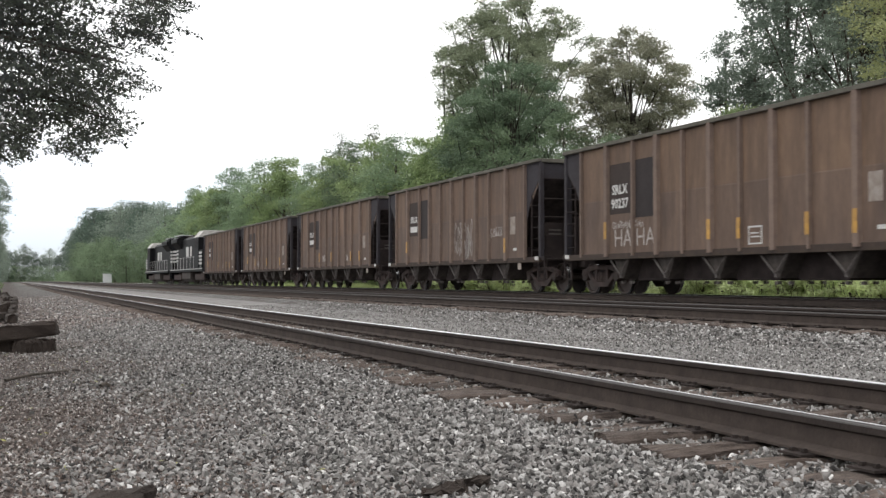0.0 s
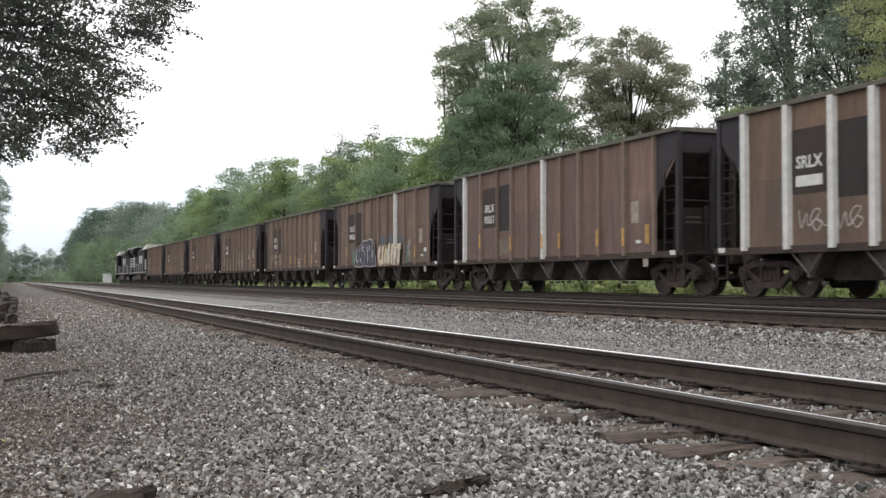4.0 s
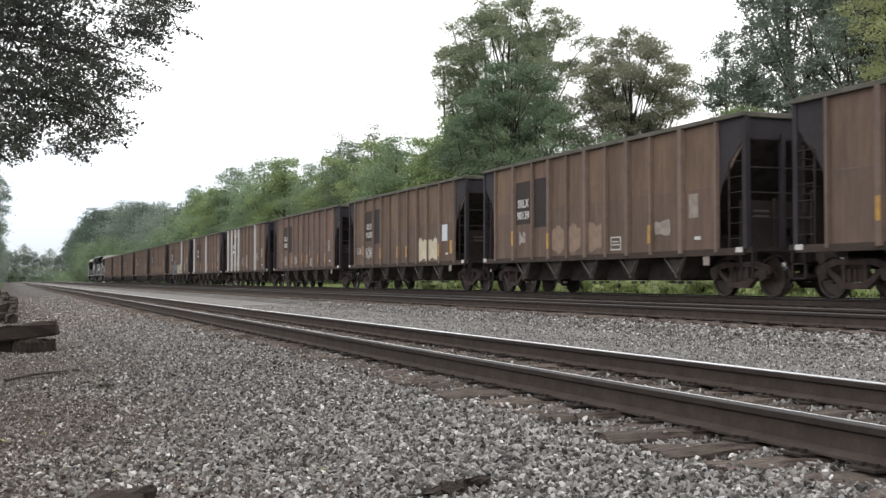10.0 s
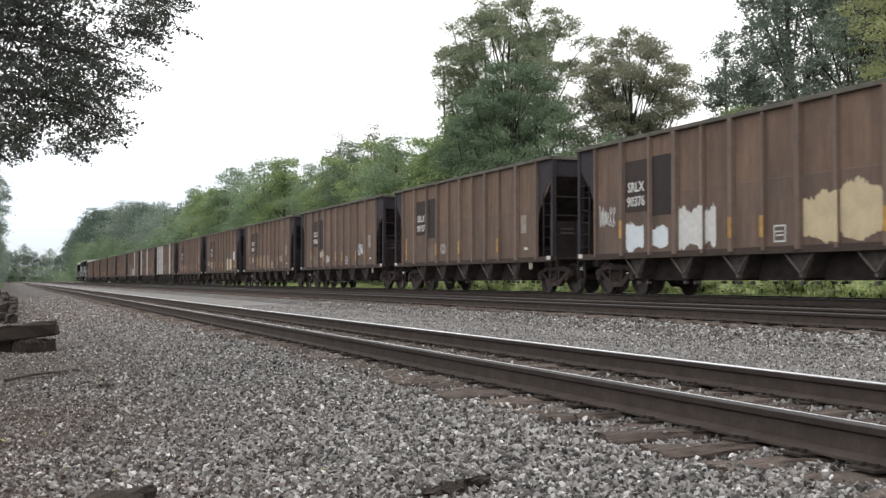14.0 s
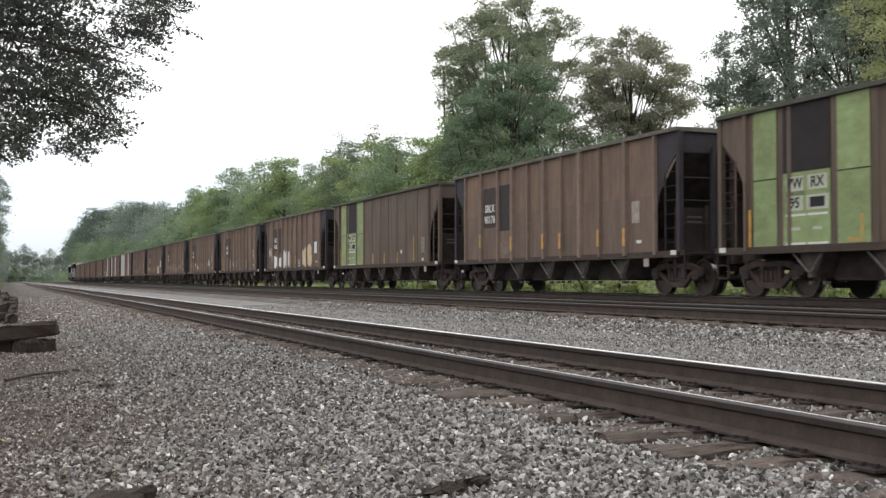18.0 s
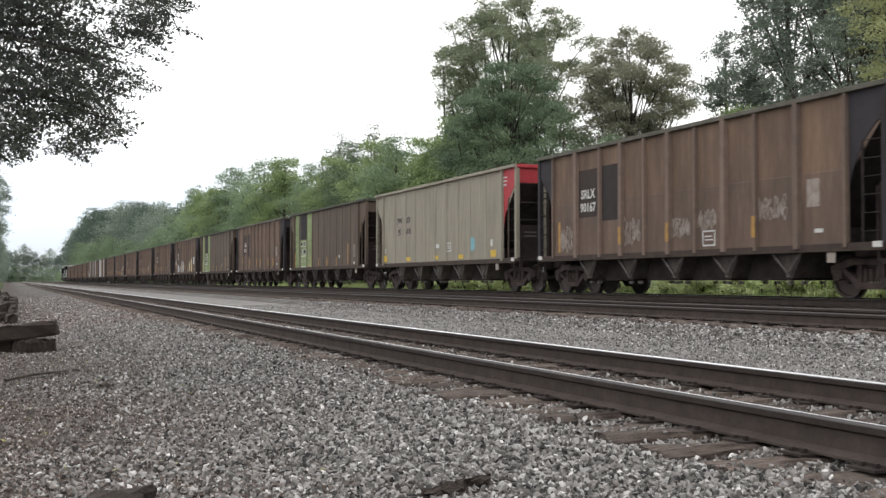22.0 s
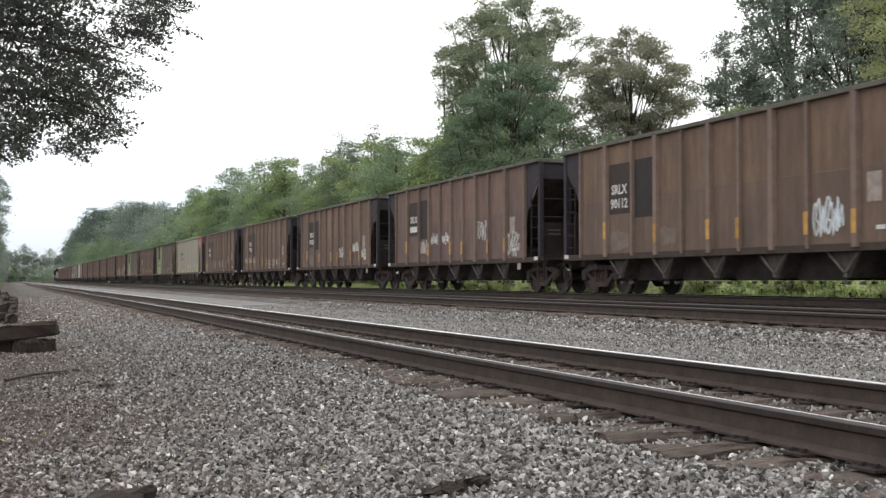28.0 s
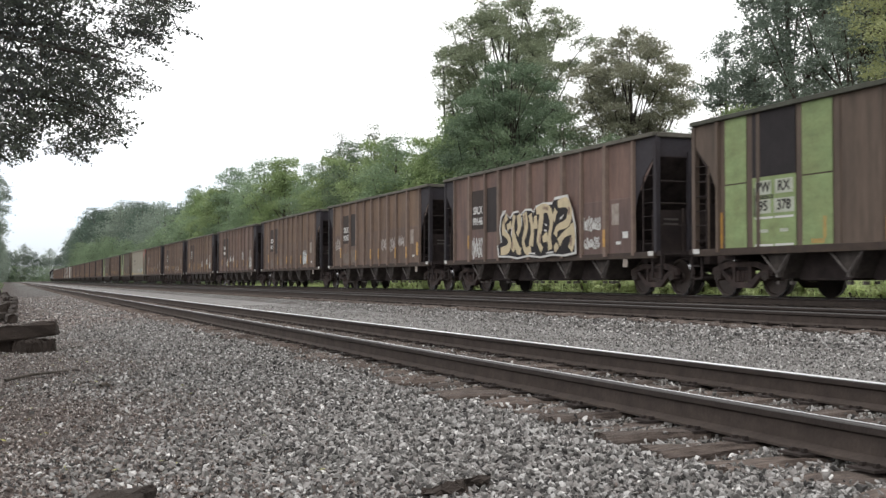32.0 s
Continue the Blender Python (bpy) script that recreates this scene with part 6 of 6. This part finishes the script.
for px, h in ((655, 13.4), (610, 13.7), (580, 12.8), (490, 13.9), (350, 15.8)):
    plant("sprig", 28.5, spot(px, 28.5), h, rnd.uniform(0, 360), "thin sparse young tree rising above the wood", "tree", "trees along the track")
for i in range(22):
    y = 24 + i * 5.2 + rnd.uniform(-1, 1)
    lat = 24.9 + rnd.uniform(-0.4, 0.8)
    plant("bush", lat, y, rnd.uniform(2.4, 3.6) + (1.2 if y > 60 else 0), rnd.uniform(0, 360), "bright green bush at the foot of the wood", "bush", "bushes along the track")
for i in range(80):
    y = 15 + i * 0.6 + rnd.uniform(-0.4, 0.4)
    plant("weed", 21.4 + rnd.uniform(-0.7, 1.0), y, rnd.uniform(0.75, 1.35), rnd.uniform(0, 360), "pale green leafy weed by the track bed", "weed", "weeds along the track")
for i in range(26):
    y = 185 + i * 20 + rnd.uniform(-5, 5)
    for j in range(2):
        lat = 27 + 10 * j + rnd.uniform(-2, 2) + (y - 185) * 0.02
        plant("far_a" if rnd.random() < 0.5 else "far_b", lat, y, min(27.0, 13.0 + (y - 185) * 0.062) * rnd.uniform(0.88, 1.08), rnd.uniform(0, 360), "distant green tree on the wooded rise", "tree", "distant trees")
for i in range(16):
    y = 150 + i * 17 + rnd.uniform(-4, 4)
    lat = 22.8 + rnd.uniform(-0.5, 1)
    plant("far_c", lat, y, 7.6 + 0.024 * (y - 150) + rnd.uniform(-1.5, 2.0), rnd.uniform(0, 360), "light green low tree before the distant woods", "tree", "distant trees")
for i in range(18):
    x = -14 + i * 4.6 + rnd.uniform(-1, 1)
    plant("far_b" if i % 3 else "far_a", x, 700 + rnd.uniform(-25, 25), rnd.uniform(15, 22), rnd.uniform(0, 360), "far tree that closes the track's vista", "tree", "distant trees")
for i in range(20):
    y = 84 + i * 30
    plant("slender" if i < 3 else "far_b", (-1.7 if i < 3 else -4.0) + rnd.uniform(-0.3, 0.3), y, rnd.uniform(10.5, 13), rnd.uniform(0, 360), "dark tree beside the near siding", "tree", "trees by the siding")


for i in range(14):
    y = 44 + i * 3.0 + rnd.uniform(-1, 1)
    plant("bush", -2.1 + rnd.uniform(-0.9, 0.35) + 0.012 * y, y, rnd.uniform(0.6, 1.2), rnd.uniform(0, 360), "small green bush growing by the discarded ties", "bush", "bushes by the siding")


def far_thicket():
    """Dense undergrowth that closes the far end of the vista and the foot of the far woods."""
    rng = np.random.RandomState(77)
    n = 16000
    x = rng.uniform(-60, 75, n)
    y = 690 + rng.uniform(-12, 12, n)
    z = 0.3 + 9 * rng.uniform(0, 1, n) ** 1.4
    x2 = 25 + rng.uniform(0, 4, n)
    y2 = 120 + 580 * rng.uniform(0, 1, n) ** 1.5
    z2 = 0.6 + 5.0 * rng.uniform(0, 1, n) ** 1.3
    c = np.concatenate([np.column_stack([x, y, z]), np.column_stack([x2, y2, z2])])
    tagged(new("far_thicket", leaf_mesh("far_thicket", c, 0.45, rng, M["leaf_a"])), "dense green undergrowth of the distant woods", "undergrowth", kind="stuff")


far_thicket()


# ---- grass and weeds beyond the train ----
def lay_grass():
    rng = np.random.RandomState(8)
    n = 42000
    y = 14 + 110 * rng.uniform(0, 1, n) ** 1.6
    x = 20.6 + 3.6 * rng.uniform(0, 1, n) ** 1.3
    z = np.interp(x, [p[0] for p in PROFILE], [p[1] for p in PROFILE])
    h = rng.uniform(0.12, 0.36, n) * (0.6 + 0.5 * np.sin(y * 0.9) * np.sin(x * 1.7 + y * 0.31))
    h = np.maximum(h, 0.12)
    a = rng.uniform(0, 6.28, n)
    w = rng.uniform(0.012, 0.035, n)
    lean = rng.normal(size=(n, 2)) * 0.12
    p0 = np.column_stack([x - w * np.cos(a), y - w * np.sin(a), z])
    p1 = np.column_stack([x + w * np.cos(a), y + w * np.sin(a), z])
    p2 = np.column_stack([x + lean[:, 0], y + lean[:, 1], z + h])
    P = np.stack([p0, p1, p2], 1).reshape(-1, 3)
    tagged(new("grass", fast("grass", P, np.arange(3 * n).reshape(-1, 3), M["grass"])), "bright green grass and weeds along the track bed", "grass", kind="stuff")


lay_grass()


# ---- overhanging tree on the near side ----
def build_overhang():
    """A leafy tree whose low boughs reach out towards the siding; its crown is made of leafy twigs on boughs."""
    ob = thing("tree", "dark leafy tree overhanging the track side", "tree", "", Matrix.Translation((-3.2, 10.5, ground_z(-3.2) - 0.05)))
    rng = np.random.RandomState(31)
    V, Fc, C, size = [], [], [], []
    pts = [np.array(p, float) for p in ((0, 0, 0), (0.1, 0, 2.0), (0.3, 0.1, 4.5), (0.5, 0.0, 6.6))]
    for a, b, r in zip(pts[:-1], pts[1:], (0.22, 0.18, 0.13)):
        limb(V, Fc, a, b, r, r * 0.8, 9)

    def inside(q):
        """The crown ends unevenly along the siding's clearance, farther out higher up, and hangs in two lobes."""
        edge = np.interp(q[2], (1.9, 2.3, 2.9, 3.02, 3.25, 3.4), (3.98, 4.10, 4.18, 4.45, 4.66, 4.5)) + 0.16 * math.sin(q[2] * 15) + 0.10 * math.sin(q[1] * 5 + q[2] * 3)
        low = np.interp(q[0], (3.0, 3.4, 3.52, 3.7, 4.0, 4.25), (1.86, 1.94, 2.22, 2.14, 1.92, 2.05)) + 0.04 * math.sin(q[0] * 40)
        return q[0] < edge and q[2] > low

    boughs = []
    for z, x1, y1, z1 in ((2.2, 3.3, 0.3, 2.15), (2.4, 4.0, -0.3, 2.25), (2.5, 3.9, 0.4, 2.45), (2.7, 4.1, -0.6, 2.7), (2.8, 4.1, 0.1, 2.85), (3.0, 4.2, 0.6, 3.05), (3.1, 4.5, -0.2, 3.35),
                          (3.3, 4.6, 0.3, 3.55), (3.4, 4.5, -0.6, 3.7), (3.8, 4.0, 0.2, 4.3), (4.2, 2.5, -1.2, 5.2), (4.4, 2.2, 1.3, 5.4), (4.2, -1.6, 0.8, 5.2), (4.0, -1.5, -0.9, 5.0)):
        a, b = np.array([0.15, 0, z]), np.array([x1, y1, z1])
        last = a
        for k in range(1, 7):
            u = k / 6
            q = a + (b - a) * u + np.array([0, 0, 0.25 * math.sin(math.pi * u)]) + rng.normal(size=3) * 0.05 * (u < 1)
            limb(V, Fc, last, q, 0.045 * (1 - 0.8 * (k - 1) / 6), 0.045 * (1 - 0.8 * k / 6), 5)
            last = q
            boughs.append(q)
    boughs = np.array(boughs)

    def twig(p, length, leaves, s):
        out = p[:2] / (np.linalg.norm(p[:2]) + 1e-6)
        d = np.array([out[0], out[1], -0.12]) + rng.normal(size=3) * np.array([0.35, 0.45, 0.28])
        d /= np.linalg.norm(d)
        q = p
        for k in range(3):
            e = q + d * length / 3
            if p[2] < 3.95 and not inside(e):
                break
            limb(V, Fc, q, e, 0.0018, 0.0014, 3)
            for u in np.linspace(0.1, 1, leaves // 3):
                C.append(q + (e - q) * u + rng.normal(size=3) * s * 0.9)
                size.append(s)
            q, d = e, d + np.array([0, 0, -0.12])
            d /= np.linalg.norm(d)
    def open_sky(q):
        """Gaps in the tiers of foliage, more of them towards the outer edge."""
        g = noise.noise((q[0] * 2.1, q[1] * 0.7, q[2] * 3.6)) + 0.5 * noise.noise((q[0] * 5.0, q[1], q[2] * 8.0 + 4.0))
        return g < -0.36 + 0.42 * min(1.0, max(0.0, (q[0] - 3.4) / 0.9)) or rng.uniform() > np.interp(q[0], (3.45, 3.9, 4.7), (1.0, 0.42, 0.34))

    n = 0
    while n < 1900:
        p = np.array([rng.uniform(0.6, 4.7) if n % 3 == 0 else rng.uniform(2.9, 4.75), rng.uniform(-0.9, 0.9), rng.uniform(1.85, 3.95)])
        if inside(p) and not open_sky(p):
            n += 1
            if n % 25 == 0:
                near = boughs[np.argmin(((boughs - p) ** 2).sum(1))]
                limb(V, Fc, near, p, 0.006, 0.003, 4)
            twig(p, rng.uniform(0.14, 0.34), 15, 0.0225)
    # thin sprays that reach out past the edge, leaves in two ranks along each
    for n in range(210):
        z = rng.choice((2.02, 2.12, 2.3, 2.45, 2.62, 2.75, 2.9, 3.08, 3.2, 3.32, 3.5)) + rng.normal() * 0.03
        p = np.array([np.interp(z, (1.9, 2.3, 2.9, 3.05, 3.3), (3.95, 4.05, 4.12, 4.35, 4.55)) + 0.16 * math.sin(z * 15) - rng.uniform(0.05, 0.4), rng.uniform(-0.8, 0.8), z])
        d = np.array([1.0, rng.normal() * 0.35, rng.normal() * 0.28 - 0.05]); d /= np.linalg.norm(d)
        length = rng.uniform(0.14, 0.36)
        e = p + d * length
        limb(V, Fc, p, e, 0.0028, 0.0012, 4)
        for k, u in enumerate(np.linspace(0.0, 1.02, 4 + int(length / 0.016))):
            C.append(p + (e - p) * u + np.array([0, 0.3 * (-1) ** k, (-1) ** k]) * 0.016 + rng.normal(size=3) * 0.007)
            size.append(0.021)
    for n in range(1300):
        a, r = rng.uniform(0, 6.28), rng.uniform(0, 1) ** 0.5
        p = np.array([0.9 + 2.9 * r * math.cos(a), 2.2 * r * math.sin(a), 4.0 + 2.8 * rng.uniform(0, 1) * (1 - 0.5 * r)])
        twig(p, rng.uniform(0.3, 0.6), 9, 0.045)
    piece("trunk", raw("trunk", V, Fc, M["bark_dark"], True), ob)
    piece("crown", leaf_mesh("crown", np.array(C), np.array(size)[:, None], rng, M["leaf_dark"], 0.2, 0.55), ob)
    return ob


build_overhang()


# ---- small things by the track ----
def timber(length, w, h, seed):
    me = beam(length, w, h, seed, 0.024, M["wood_log"], 14)
    me.name = "old_tie"
    return me


rnd = random.Random(52)
BANK = tuple((0.02 - 0.30 * (i % 3) + 0.006 * (i * 1.05) + rnd.uniform(-0.06, 0.06), 27.5 + i * 1.05, 0.02 + 0.17 * (i % 3) + rnd.uniform(-0.02, 0.06), rnd.uniform(2.2, 2.6), 90 + rnd.uniform(-9, 9), rnd.uniform(-2, 2)) for i in range(27))
OLD = "discarded dark wooden railway tie lying on the gravel"
for x, y, z, ln, rz, ry in (
    (-0.60, 16.0, 0.075, 2.5, -11, -7), (-0.95, 16.1, 0.0, 2.3, -6, 0), (0.24, 15.9, 0.0, 0.7, -25, 0), (-1.4, 15.5, 0.0, 2.4, 20, 0),
                            (0.32, 15.7, 0.0, 0.45, 30, 0), (-1.3, 26.5, 0.0, 2.4, 60, 0), (-0.12, 29.0, 0.0, 1.3, 74, 0)) + BANK:
    tagged(new("old_tie", timber(ln, 0.23, 0.19, int(abs(ln * 10 + x * 7 + y)))), OLD, "railway tie", "discarded ties").matrix_basis = pose(x, y, ground_z(x) + z - 0.01, 0, ry, rz)
stub = tagged(new("timber_stub", timber(1.0, 0.22, 0.10, 91)), "half-buried end of an old brown timber", "timber")
stub.matrix_basis = pose(0.31, 4.55, ground_z(0.4) - 0.02, 0, 0, 68)
plank = tagged(new("wood_scrap", timber(0.36, 0.06, 0.035, 92)), "splintered scrap of brown tie wood on the ballast", "wood scrap")
plank.matrix_basis = pose(1.86, 4.66, ground_z(1.86) + 0.014, 0, -5, 24)


def stick(points, r, label):
    V, Fc = [], []
    for a, b in zip(points[:-1], points[1:]):
        limb(V, Fc, a, b, r, r * 0.85, 5)
    tagged(new("fallen_stick", raw("fallen_stick", V, Fc, M["bark"], True)), label, "stick")


def on_ground(x, y, lift=0.02):
    return (x, y, ground_z(x) + lift)


stick([on_ground(-0.02, 11.35), on_ground(0.22, 11.75, 0.04), on_ground(0.45, 12.15, 0.03), on_ground(0.69, 12.7)], 0.016, "thin dark fallen stick on the gravel")
stick([on_ground(0.98, 9.5), on_ground(1.08, 9.8, 0.03), on_ground(1.2, 10.05)], 0.012, "short dark twig on the gravel")
stick([on_ground(0.55, 15.6), on_ground(0.8, 16.3, 0.05), on_ground(1.0, 17.2)], 0.015, "thin branch sticking out from the old ties")
stick([on_ground(0.78, 10.55), on_ground(0.82, 10.6, 0.04), on_ground(0.86, 10.62)], 0.025, "small dark chunk of wood on the gravel")
cab = thing("signal_cabinet", "pale grey steel equipment cabinet beside the tracks", "cabinet", "", moved(20.6, spot(190, 20.6), 0.35))
piece("body", Shape().box(-0.9, 0.9, -0.8, 0.8, 0.1, 2.1).mesh("body", M["cabinet"], 0.03), cab)
piece("roof", Shape().box(-1.0, 1.0, -0.9, 0.9, 2.1, 2.2).mesh("roof", M["cabinet"], 0.03), cab)
piece("base", Shape().box(-0.85, 0.85, -0.75, 0.75, -0.1, 0.1).mesh("base", M["gate"]), cab)



BEATS = [float(d[0]) for d in DRIFT]


def motions():
    """The whole train rolls away along the far track at an even pace, its wheels turning with it."""
    for k, car in CARS.items():
        if k > 0:
            walk(car, [(t, moved(FAR_X, car_y(k, t), FAR_Z)) for t in BEATS])
        else:
            ahead = PITCH_M / 2 + LOCO_LEN * (0.5 - k)
            walk(car, [(t, moved(FAR_X, car_y(1, t) + ahead, FAR_Z)) for t in BEATS])
        for truck in car.children:
            if truck.name.startswith("truck"):
                for axle in truck.children:
                    if axle.name.startswith("wheelset"):
                        roll(axle, k)


def roll(axle, k):
    """Turns a wheelset by the way that the train has gone, as long as its car is near enough for the turning to show."""
    x, y, z = axle.location
    near = [t for t in SPINS if -45 < car_y(k, t) < 150]
    if not near:
        return
    rows = [(t, pose(x, y, z, -math.degrees((car_y(1, t) - car_y(1, 0)) / 0.457))) for t in near]
    walk(axle, ([(0.0, rows[0][1])] if near[0] > 0 else []) + rows + ([(32.0, rows[-1][1])] if near[-1] < 32 else []))


SPINS = [i / 15.0 for i in range(481)]

motions()
